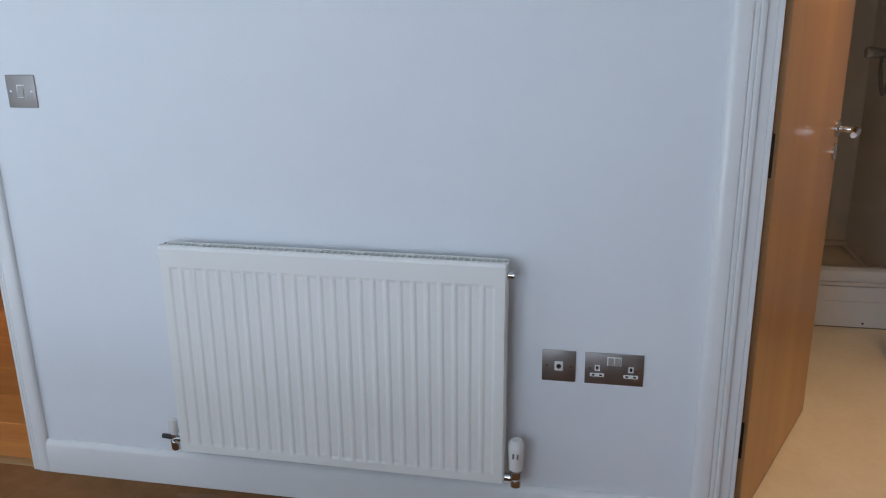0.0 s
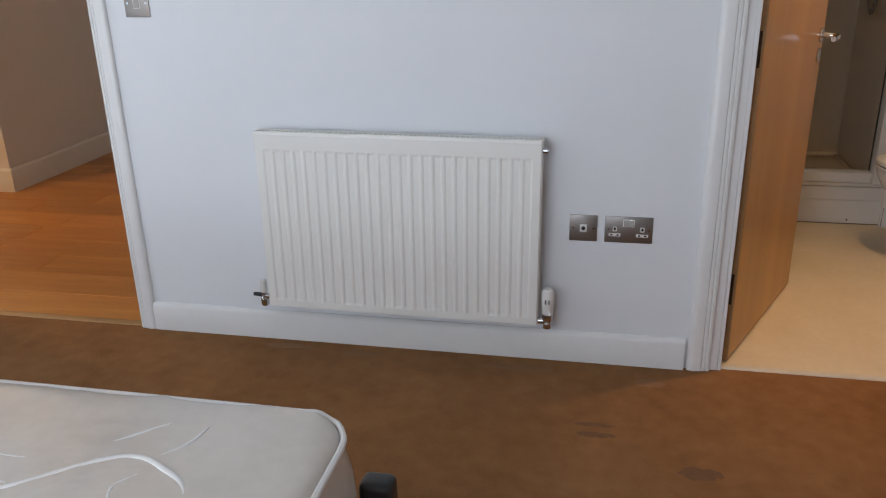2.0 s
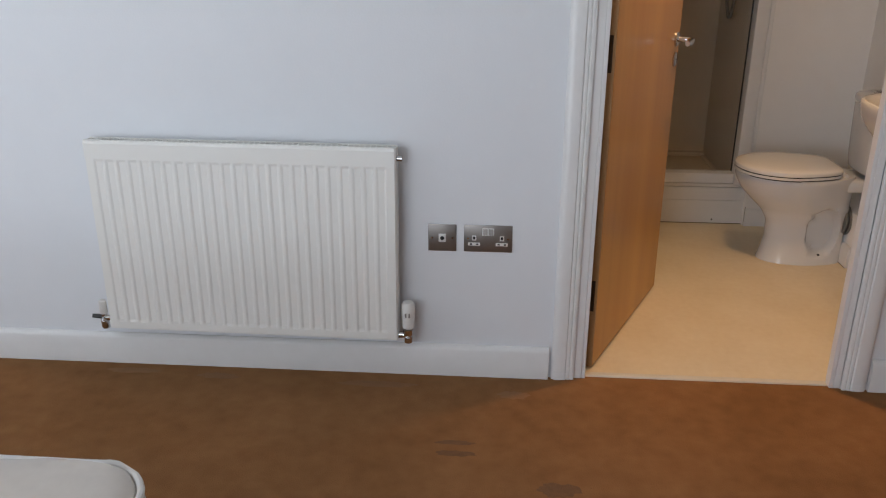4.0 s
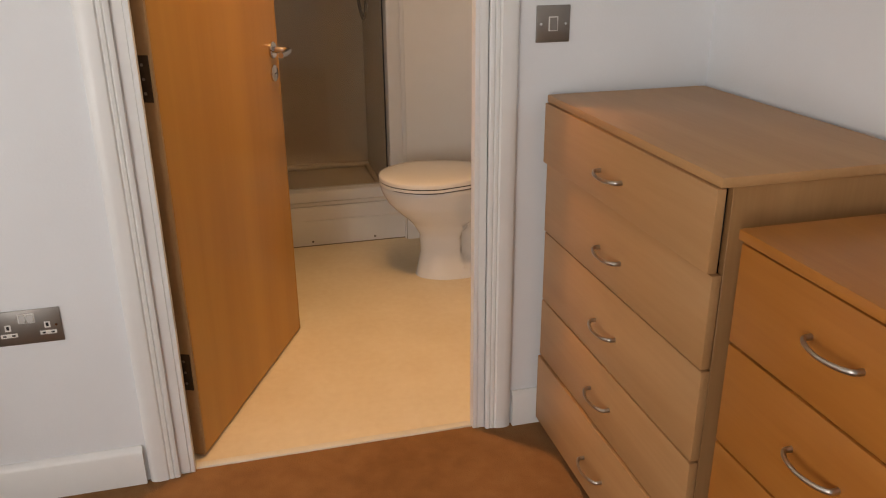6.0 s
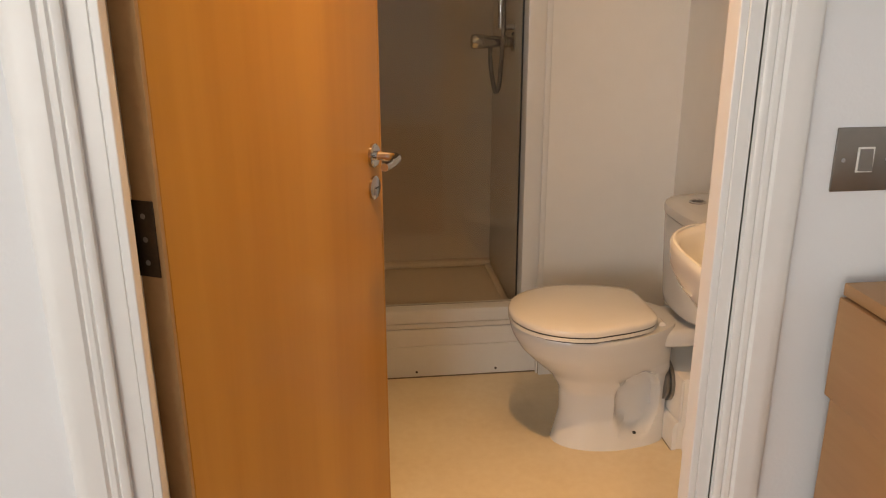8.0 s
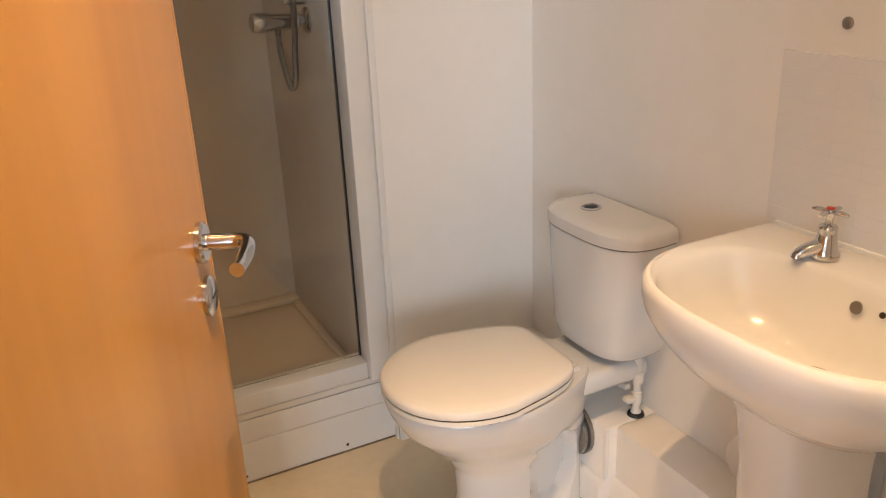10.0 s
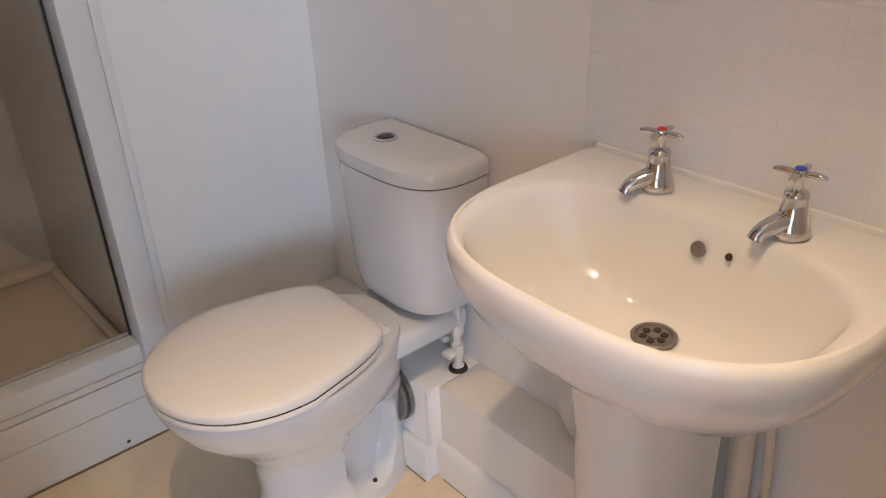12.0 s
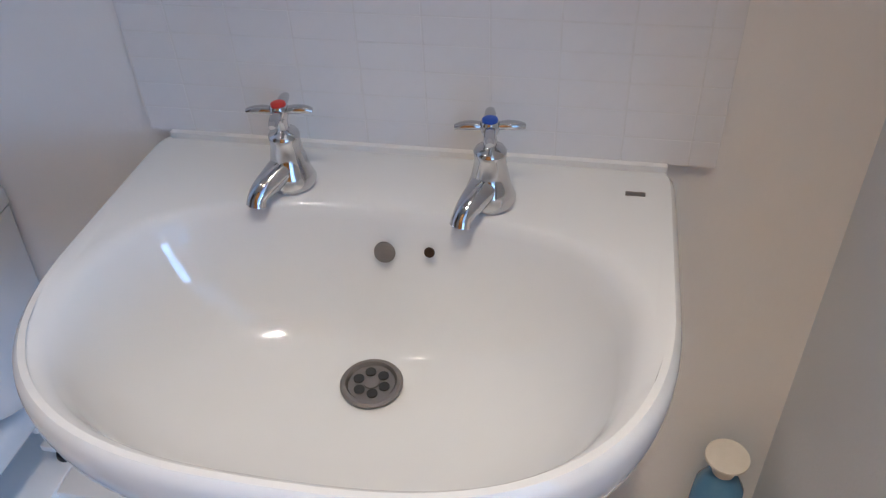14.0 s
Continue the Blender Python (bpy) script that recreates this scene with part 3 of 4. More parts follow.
ds = plate_base("double_socket", "brushed steel double power socket with white inserts on the wall", "socket", -0.073, 0.470, 0.146)
for c in (-0.042, 0.042):
    socket_holes(ds, c)
part("rocker_frame", boxes(((-0.018, 0.010, 0.0045), (0.018, 0.034, 0.0054)), bevel=0.0005, seg=1), PLASTIC, ds, "white rocker frame")
for c in (-0.0085, 0.0085):
    rocker(ds, c, 0.022, 0.0135, 0.019, STEEL, "steel rocker")
aerial = plate_base("aerial_socket", "brushed steel square aerial socket beside the power socket", "socket", -0.212, 0.470, 0.086)
ins = part("socket_insert", boxes(((-0.011, -0.013, 0.0045), (0.011, 0.013, 0.0056)), bevel=0.0008, seg=1), PLASTIC, aerial, "white plastic insert")
part("aerial_pin", lathe([(0.006, 0), (0.006, 0.003), (0.003, 0.003), (0.003, 0.001)], 14, m=Matrix.Translation((0, 0, 0.0056))), BLACK, ins)
for x, z, lab in ((-1.645, 1.158, "brushed steel light switch beside the hall opening"), (1.198, 1.108, "brushed steel light switch above the tall chest of drawers")):
    sw = plate_base("light_switch", lab, "switch", x, z, 0.086)
    part("surround", boxes(((-0.012, -0.017, 0.0044), (0.012, 0.017, 0.0052)), bevel=0.0005, seg=1), PLASTIC, sw)
    rocker(sw, 0, 0, 0.018, 0.029, STEEL, "brushed steel rocker")

# ---------------------------------------------------------------- chests of drawers


def chest(label, y0, y1, xf, top, fronts, handles, wood_front, wood_side, loose=()):
    """A chest against the east wall, fronts facing west. fronts: (bottom, top) of each drawer."""
    c = thing("chest_of_drawers", label, "chest of drawers", Matrix.Translation((BED_EAST - 0.02, (y0 + y1) / 2, 0)))
    inv = c.matrix_world.inverted()

    def p(name, bm, mat, lab="", parent=None):
        bm.transform(inv)
        return part(name, bm, mat, parent or c, lab)
    xb = BED_EAST - 0.022
    p("side_panel", boxes(((xf + 0.020, y0 + 0.003, 0.002), (xb, y0 + 0.019, top - 0.019)), bevel=0.001, seg=1), wood_side)
    p("side_panel", boxes(((xf + 0.020, y1 - 0.019, 0.002), (xb, y1 - 0.003, top - 0.019)), bevel=0.001, seg=1), wood_side)
    p("back_panel", boxes(((xb - 0.006, y0 + 0.019, 0.03), (xb, y1 - 0.019, top - 0.019))), wood_side)
    p("plinth", boxes(((xf + 0.030, y0 + 0.019, 0.002), (xf + 0.046, y1 - 0.019, 0.05))), wood_side)
    p("top", boxes(((xf - 0.006, y0 - 0.002, top - 0.0185), (xb, y1 + 0.002, top)), bevel=0.0025), wood_front)
    for i, (a, b) in enumerate(fronts):
        off = loose[i] if i < len(loose) else 0.0
        d = p("drawer", boxes(((xf + 0.021, y0 + 0.024, a + 0.012), (xf + 0.36, y1 - 0.024, b - 0.03))), DARK_GAP, "drawer with a handle")
        p("drawer_front", boxes(((xf - off, y0 + 0.001, a + 0.0022), (xf + 0.0185 - off, y1 - 0.001, b - 0.0022)), bevel=0.0022), wood_front, parent=d)
        ym, z, w = (y0 + y1) / 2, handles[i], 0.050
        x = xf - off
        p("handle", tube([(x, ym - w, z), (x - 0.014, ym - w * 0.97, z), (x - 0.024, ym - w * 0.6, z - 0.001), (x - 0.028, ym, z - 0.002), (x - 0.024, ym + w * 0.6, z - 0.001), (x - 0.014, ym + w * 0.97, z), (x, ym + w, z)],
                         lambda t: 0.0030 + 0.0016 * abs(2 * t - 1), 10, 5, flat=1.2), SATIN, "bowed satin metal handle", d)


chest("tall pale oak chest of five drawers with bowed metal handles", -0.782, -0.032, 1.186, 0.945,
      ((0.775, 0.9275), (0.592, 0.775), (0.400, 0.592), (0.232, 0.400), (0.030, 0.232)), (0.843, 0.668, 0.490, 0.313, 0.118), CHEST_WOOD, CHEST_SIDE, (0.012, 0.002, 0.0, 0.001, 0.006))
chest("lower orange beech chest of drawers beside the tall chest", -1.302, -0.838, 1.190, 0.878,
      ((0.680, 0.856), (0.490, 0.680), (0.305, 0.490), (0.110, 0.305)), (0.780, 0.594, 0.402, 0.205), CHEST2_WOOD, CHEST2_SIDE)

# ---------------------------------------------------------------- bed with wrapped mattress


def rounded_outline(x0, x1, y0, y1, r, seg=8):
    pts = []
    for cx, cy, a in ((x1 - r, y1 - r, 0), (x0 + r, y1 - r, 90), (x0 + r, y0 + r, 180), (x1 - r, y0 + r, 270)):
        for k in range(seg + 1):
            t = radians(a + 90 * k / seg)
            pts.append((cx + r * math.cos(t), cy + r * math.sin(t)))
    return pts


BX0, BX1, BY0, BY1 = -1.95, -0.558, -3.15, -1.262
bed = thing("bed_frame", "low black metal bed frame with round corner posts", "bed", Matrix.Translation(((BX0 + BX1) / 2, (BY0 + BY1) / 2, 0)))
binv = bed.matrix_world.inverted()


def bp(name, bm, mat, label=""):
    bm.transform(binv)
    return part(name, bm, mat, bed, label)


bp("side_rail", boxes(((BX1 - 0.05, BY0 + 0.02, 0.24), (BX1 - 0.01, BY1 - 0.02, 0.315)), bevel=0.006), BLACK_METAL)
bp("side_rail", boxes(((BX0 + 0.01, BY0 + 0.02, 0.24), (BX0 + 0.05, BY1 - 0.02, 0.315)), bevel=0.006), BLACK_METAL)
bp("end_rail", boxes(((BX0 + 0.05, BY1 - 0.05, 0.24), (BX1 - 0.05, BY1 - 0.02, 0.315)), bevel=0.006), BLACK_METAL)
bp("end_rail", boxes(((BX0 + 0.05, BY0 + 0.02, 0.24), (BX1 - 0.05, BY0 + 0.05, 0.315)), bevel=0.006), BLACK_METAL)
for k in range(14):
    y = BY0 + 0.12 + k * 0.128
    bp("slat", boxes(((BX0 + 0.05, y, 0.300), (BX1 - 0.05, y + 0.065, 0.314)), bevel=0.003, seg=1), CHEST_WOOD, "pale wooden slat" if k == 0 else "")
for x in (BX0 + 0.03, BX1 + 0.030):
    for y in (BY0 + 0.04, BY1 - 0.0):
        bp("corner_post", boxes(((x - 0.032, y - 0.026, 0.001), (x + 0.032, y + 0.026, 0.412)), bevel=0.014, seg=4), BLACK, "rounded black corner post")

mattress = thing("mattress", "off-white mattress still in creased clear plastic on the bed frame", "mattress", Matrix.Translation(((BX0 + BX1) / 2, (BY0 + BY1) / 2, 0.316)))
minv = mattress.matrix_world.inverted()


def crease(x, y, z):
    """Folds of the loose plastic: a few long sharp ridges and many small ones."""
    v = Vector((x * 2.1, y * 2.1, z * 3))
    w = Vector((noise.noise(v), noise.noise(v + Vector((9, 3, 1))), noise.noise(v + Vector((2, 7, 5)))))
    a = noise.noise(Vector((x * 1.5, y * 2.6, z * 2)) + 0.9 * w)
    c = noise.noise(Vector((x * 6, y * 7, z * 6 + 4)) + 1.6 * w)
    return 0.0075 * max(0.0, 1 - abs(a) * 14) ** 1.5 + 0.0028 * max(0.0, 1 - abs(c) * 7) ** 1.5 + 0.0015 * noise.noise(Vector((x * 11, y * 11, z * 11)))


def mattress_cover():
    prof = [(0.06, 0.317), (0.02, 0.319), (0.004, 0.328)]
    prof += [(-0.012 * math.sin(math.pi * k / 10), 0.335 + 0.185 * k / 10) for k in range(1, 10)]
    prof += [(0.004, 0.524), (0.003, 0.534), (0.008, 0.543), (0.018, 0.549), (0.034, 0.5525)]
    prof += [(0.05 + 0.016 * k, 0.5535 + 0.003 * min(1, k / 8)) for k in range(39)]
    cx, cy = (BX0 + BX1) / 2, (BY0 + BY1) / 2
    hx, hy = (BX1 - BX0) / 2, (BY1 - BY0) / 2
    rings = []
    for inset, z in prof:
        ring = []
        r = max(0.10 - inset * 0.8, 0.012)
        ol = []
        for qx, qy, a in ((1, 1, 0), (-1, 1, 90), (-1, -1, 180), (1, -1, 270)):
            ax, ay = hx - inset, hy - inset
            for k in range(9):
                u = radians(a + 90 * k / 8)
                ol.append((cx + qx * (ax - r) + r * math.cos(u), cy + qy * (ay - r) + r * math.sin(u)))
        n = len(ol)
        for k in range(n):
            p, q = ol[k], ol[(k + 1) % n]
            m = 44 if k % 9 == 8 else 1
            for s in range(m):
                f = s / m
                x, y = p[0] + (q[0] - p[0]) * f, p[1] + (q[1] - p[1]) * f
                d = crease(x, y, z)
                top = min(1.0, max(0.0, (z - 0.50) / 0.05))
                o = Vector((x - cx, y - cy, 0)).normalized()
                ring.append(Vector((x, y, z)) + d * (top * Vector((0, 0, 1)) + (1 - top) * o))
        rings.append(ring)
    bm = loft(rings)
    bm.transform(minv)
    return bm


part("wrapped_cover", mattress_cover(), POLY, mattress, "off-white cover under creased glossy plastic")
for z, ins_ in ((0.537, -0.001), (0.333, -0.001)):
    ol = rounded_outline(BX0 + ins_, BX1 - ins_, BY0 + ins_, BY1 - ins_, 0.10, 10)
    bm = bmesh.new()
    rr = []
    for i, (x, y) in enumerate(ol):
        d = Vector((ol[(i + 1) % len(ol)][0] - ol[i - 1][0], ol[(i + 1) % len(ol)][1] - ol[i - 1][1], 0)).normalized()
        o = Vector((d.y, -d.x, 0))
        rr.append([Vector((x, y, z + 0.002 * math.sin(i * 1.7))) + (0.0075 + 0.0035 * noise.noise(Vector((x * 5, y * 5, z)))) * (math.cos(a) * o + math.sin(a) * Vector((0, 0, 1))) for a in [k * math.pi / 4 for k in range(8)]])
    rr.append(rr[0])
    loft(rr, False, False, bm)
    bm.transform(minv)
    part("piping", bm, POLY_WHITE, mattress, "white piped edge")

FOLDS = (((-1.30, -1.70), (-1.16, -1.63), (-1.03, -1.568), (-0.97, -1.52), (-0.917, -1.478), (-0.863, -1.46), (-0.809, -1.48), (-0.745, -1.53), (-0.71, -1.66), (-0.73, -1.85)),
         ((-1.60, -1.42), (-1.35, -1.455), (-1.12, -1.49), (-0.95, -1.49)),
         ((-1.45, -1.52), (-1.22, -1.535), (-1.03, -1.555)),
         ((-1.40, -1.60), (-1.20, -1.585), (-1.06, -1.585)),
         ((-0.86, -1.36), (-0.90, -1.40), (-0.93, -1.43)),
         ((-0.79, -1.36), (-0.80, -1.41), (-0.83, -1.45)),
         ((-0.83, -1.60), (-0.86, -1.54), (-0.84, -1.50)))
for fold in FOLDS:
    bm = tube([(x, y, 0.5556) for x, y in fold], lambda q: 0.0010 + (0.0052 if fold is FOLDS[0] else 0.0022) * math.sin(math.pi * min(max(q, 0.02), 0.98)) ** 0.7, 10, 10, flat=0.7)
    bm.transform(minv)
    part("plastic_fold", bm, POLY_WHITE, mattress, "raised white fold of the plastic")

# ---------------------------------------------------------------- carpet stains and darker patches


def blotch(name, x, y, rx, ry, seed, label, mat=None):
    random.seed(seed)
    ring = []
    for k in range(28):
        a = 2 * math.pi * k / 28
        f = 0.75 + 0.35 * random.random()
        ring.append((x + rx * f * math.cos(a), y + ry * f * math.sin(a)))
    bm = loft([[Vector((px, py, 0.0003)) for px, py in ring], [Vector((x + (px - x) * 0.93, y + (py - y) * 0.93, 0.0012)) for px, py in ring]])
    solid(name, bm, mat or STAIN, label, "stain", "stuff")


blotch("carpet_stain", -0.147, -0.385, 0.055, 0.012, 2, "dark dried stain on the brown carpet")
blotch("carpet_stain", -0.140, -0.435, 0.060, 0.014, 3, "dark dried stain on the brown carpet")
blotch("carpet_stain", 0.131, -0.573, 0.060, 0.030, 5, "faint dark scuff on the brown carpet")

# slightly darker flat patches along the skirting
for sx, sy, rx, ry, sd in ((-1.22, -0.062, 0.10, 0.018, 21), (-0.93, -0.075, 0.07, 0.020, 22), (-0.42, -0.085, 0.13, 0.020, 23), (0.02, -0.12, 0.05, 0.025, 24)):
    blotch("carpet_dark_patch", sx, sy, rx, ry, sd, "faint darker patch on the carpet along the skirting", DARK_PATCH)

# ---------------------------------------------------------------- toilet
TY = 1.132
CY = 1.137   # middle of the cistern


def egg(x0, x1, half, z, back=0.75, n=64, square=3.4):
    """Plan outline pointed towards -x: x0 tip, x1 back."""
    xm = x0 + (x1 - x0) * 0.50
    out = []
    for k in range(n):
        a = 2 * math.pi * k / n
        c, s = math.cos(a), math.sin(a)
        if c < 0:
            x = xm + (xm - x0) * -abs(c) ** (2 / 2.1)
            w = half * abs(s) ** (2 / 2.1)
        else:
            x = xm + (x1 - xm) * abs(c) ** (2 / square)
            w = half * abs(s) ** (2 / square)
        f = max(0.0, (x - xm) / (x1 - xm))
        w *= 1 - (1 - back) * f ** 1.3
        out.append(Vector((x, TY + math.copysign(w, s), z)))
    return out


toilet = thing("toilet", "white ceramic close-coupled toilet with its lid down", "toilet", Matrix.Translation((1.27, TY, 0)))
tinv = toilet.matrix_world.inverted()


def tp(name, bm, mat, label="", parent=None):
    bm.transform(tinv)
    return part(name, bm, mat, parent or toilet, label)


def pan_ring(z):
    keys = ((0.0, 1.095, 1.445, 0.098), (0.02, 1.100, 1.445, 0.093), (0.10, 1.118, 1.445, 0.084), (0.18, 1.115, 1.445, 0.086), (0.23, 1.085, 1.445, 0.104),
            (0.28, 1.030, 1.445, 0.138), (0.32, 0.992, 1.445, 0.160), (0.36, 0.970, 1.445, 0.172), (0.386, 0.962, 1.445, 0.176), (0.396, 0.968, 1.445, 0.172))
    for a, b in zip(keys, keys[1:]):
        if a[0] <= z <= b[0]:
            f = (z - a[0]) / (b[0] - a[0])
            x0, x1, half = [p + (q - p) * f for p, q in zip(a[1:], b[1:])]
    ring = egg(x0, x1, half, z, 0.62 if z > 0.25 else 0.72, 112)
    for v in ring:
        s = v.y - TY
        q = ((v.x - 1.335) / 0.075) ** 2 + ((z - 0.15) / 0.115) ** 2
        if abs(s) > 0.03 and q < 1:
            v.y -= math.copysign(0.042 * min(1.0, (1 - q) * 3.0), s)
    return ring


pan = tp("pan", loft([pan_ring(z) for z in [0.0, 0.006, 0.02] + [0.03 + 0.0122 * k for k in range(30)] + [0.3905, 0.396]]), CERAMIC)
for s in (-1, 1):
    tp("floor_bolt", lathe([(0.007, 0), (0.006, 0.004), (0.002, 0.006)], 14, m=along((1.335, TY + s * 0.066, 0.040), (1.335, TY + s * 0.5, 0.050))), BLACK, "dark fixing bolt", pan)
tp("rim_shelf", boxes(((1.36, TY - 0.105, 0.330), (1.585, TY + 0.105, 0.385)), bevel=0.02, seg=4), CERAMIC, parent=pan)


def lid_ring(x0, x1, half, z):
    """Outline of seat and lid: rounded front, straight back edge with tight corners."""
    return egg(x0, x1, half, z, 0.70, 96, 6.5)


# solid near-black rings draw the shade in the seat and lid gaps
tp("seat_gap_shade", loft([lid_ring(0.973, 1.362, 0.1730, 0.3945), lid_ring(0.973, 1.362, 0.1730, 0.4000)]), DARK_GAP, "dark ring standing for the shade under the seat")
tp("seat", loft([lid_ring(0.966, 1.366, 0.177, 0.3998), lid_ring(0.9585, 1.369, 0.1822, 0.402), lid_ring(0.9585, 1.369, 0.1822, 0.4105), lid_ring(0.960, 1.368, 0.181, 0.4118)]), SEAT_PLASTIC)
tp("lid_gap_shade", loft([lid_ring(0.9625, 1.3665, 0.1810, 0.4117), lid_ring(0.9600, 1.3685, 0.1818, 0.4164)]), DARK_GAP, "thin dark ring for the shade between seat and lid")
lidr = [lid_ring(0.959, 1.369, 0.1825, 0.4162), lid_ring(0.958, 1.370, 0.183, 0.4174), lid_ring(0.958, 1.370, 0.183, 0.427), lid_ring(0.960, 1.3685, 0.1815, 0.4315), lid_ring(0.966, 1.365, 0.176, 0.4350),
        lid_ring(0.990, 1.352, 0.157, 0.4388), lid_ring(1.035, 1.325, 0.122, 0.4410), lid_ring(1.09, 1.28, 0.07, 0.4420)]
tp("lid", loft(lidr), SEAT_PLASTIC, "glossy white toilet lid")
for s in (-1, 1):
    tp("lid_hinge", rod((1.386, TY + s * 0.055, 0.399), (1.386, TY + s * 0.085, 0.399), 0.010, 14), SEAT_PLASTIC)


def cistern_ring(z, half, xf, n=48):
    """Flat back on the wall, nearly flat front with rounded corners."""
    out = [Vector((EAST - 0.006, CY - half * 0.97, z))]
    for k in range(n + 1):
        a = math.pi * k / n
        c, s = math.cos(a), math.sin(a)
        out.append(Vector((EAST - 0.05 - (EAST - 0.05 - xf) * abs(s) ** (2 / 2.8), CY - half * math.copysign(abs(c) ** (2 / 3.2), c), z)))
    out.append(Vector((EAST - 0.006, CY + half * 0.97, z)))
    return out


cis = tp("cistern", loft([cistern_ring(0.398, 0.112, 1.472), cistern_ring(0.401, 0.126, 1.456), cistern_ring(0.412, 0.137, 1.446), cistern_ring(0.44, 0.143, 1.441), cistern_ring(0.55, 0.153, 1.437), cistern_ring(0.682, 0.164, 1.434)]), CERAMIC)
# the shade below the cistern lid is a near-black ring too
tp("lid_gap_shade", loft([cistern_ring(0.6818, 0.162, 1.437), cistern_ring(0.6846, 0.162, 1.437)]), DARK_GAP, "thin dark ring for the shade under the cistern lid")
tp("cistern_lid", loft([cistern_ring(0.6844, 0.165, 1.434), cistern_ring(0.686, 0.1668, 1.432), cistern_ring(0.702, 0.1678, 1.431), cistern_ring(0.711, 0.1655, 1.4335), cistern_ring(0.718, 0.157, 1.443), cistern_ring(0.723, 0.130, 1.468)]), CERAMIC)
btn = tp("flush_button", lathe([(0.0245, 0), (0.0245, 0.004), (0.020, 0.006), (0.0185, 0.0035)], 28, m=Matrix.Translation((1.515, 1.180, 0.7215))), CHROME, "round chrome flush button")
tp("button_centre", lathe([(0.0175, 0), (0.0175, 0.0030), (0.014, 0.0042)], 24, m=Matrix.Translation((1.515, 1.180, 0.7222))), BLACK, parent=btn)
tp("pan_connector", lathe([(0.058, 0), (0.064, 0.002), (0.064, 0.009), (0.058, 0.011), (0.058, 0.014), (0.068, 0.016), (0.068, 0.026), (0.062, 0.028)], 36, m=along((1.4205, TY - 0.010, 0.190), (1.6, TY - 0.010, 0.190))), CABLE, "dark ribbed soil pipe connector")
iv = tp("isolation_valve", lathe([(0.013, 0), (0.013, 0.010), (0.0085, 0.012), (0.0085, 0.03), (0.013, 0.032), (0.013, 0.062), (0.009, 0.064), (0.009, 0.085), (0.014, 0.088), (0.014, 0.112), (0.009, 0.114), (0.009, 0.16)], 18, m=Matrix.Translation((1.552, 1.035, 0.2365))), PLASTIC, "white plastic isolation valve below the cistern")
tp("valve_lever", boxes(((1.518, 1.022, 0.278), (1.541, 1.046, 0.290)), ((1.530, 1.050, 0.300), (1.545, 1.068, 0.315)), bevel=0.003), PLASTIC, parent=iv)
tp("grommet", lathe([(0.021, 0), (0.019, 0.006), (0.013, 0.008)], 20, m=Matrix.Translation((1.552, 1.035, 0.2355))), BLACK, "dark rubber grommet", iv)

# ---------------------------------------------------------------- boxing behind toilet and basin
box_1 = thing("pipe_boxing", "white painted boxing with skirting along the bathroom wall", "boxing", kind=S)
part("front", boxes(((1.482, STUB + 0.001, 0.003), (EAST - 0.0005, 1.018, 0.234)), bevel=0.004), BATH_PAINT, box_1)
part("wide_end", boxes(((1.450, 1.0185, 0.003), (EAST - 0.0005, NORTH - 0.0005, 0.2355)), bevel=0.004), BATH_PAINT, box_1)
sk = bmesh.new()
for (xa, ya), (xb, yb), o in (((1.482, STUB + 0.002), (1.482, 1.0165), (-1, 0)), ((1.450, 1.0175), (1.450, NORTH - 0.02), (-1, 0))):
    prof = ((0.0005, 0.003), (0.015, 0.003), (0.015, 0.075), (0.010, 0.088), (0.005, 0.094), (0.0005, 0.095))
    loft([[Vector((xx - q, yy, z)) for q, z in prof] for xx, yy in ((xa, ya), (xb, yb))], bm=sk)
part("skirting", sk, GLOSS, box_1, "white gloss skirting on the boxing")
part("corner_bead", boxes(((1.447, 1.0100, 0.097), (1.458, 1.024, 0.2345)), bevel=0.006), GLOSS, box_1)
part("dirty_joint", boxes(((1.4335, 1.02, 0.0022), (1.436, 1.40, 0.0045)), ((1.4655, 0.1, 0.0022), (1.4675, 1.0, 0.0036))), GRIME, box_1, "dirty joint along the floor")

# ---------------------------------------------------------------- basin
BY = 0.470
BYO = 0.473   # middle of the outline


def d_outline(a_back, a_front, half, uc, z, n=96, nb=7.0, nf=2.5, ns=2.75):
    """Basin outline about u = uc from the wall; u grows into the room."""
    out = []
    for k in range(n):
        t = 2 * math.pi * k / n
        c, s = math.cos(t), math.sin(t)
        p = nf if c > 0 else nb
        q = ns if c > 0 else nb
        u = uc + math.copysign(abs(c) ** (2 / p) * (a_front if c > 0 else a_back), c)
        v = half * math.copysign(abs(s) ** (2 / q), s)
        out.append(Vector((EAST - 0.004 - u, BYO + v, z)))
    return out


basin = thing("wash_basin", "glossy white ceramic pedestal wash basin with two taps", "basin", Matrix.Translation((1.40, BY, 0)))
ginv = basin.matrix_world.inverted()


def gp(name, bm, mat, label="", parent=None):
    bm.transform(ginv)
    return part(name, bm, mat, parent or basin, label)


def outer(s, z):
    return d_outline(0.19 * (0.6 + 0.4 * s), 0.220 * s, 0.269 * s, 0.19 - 0.03 * (1 - s), z, nb=20.0)


def inner(s, z, shift=0.0):
    return d_outline(0.135 * s, 0.152 * s, 0.234 * s, 0.238 + shift, z, nb=2.9, nf=2.45, ns=2.7)


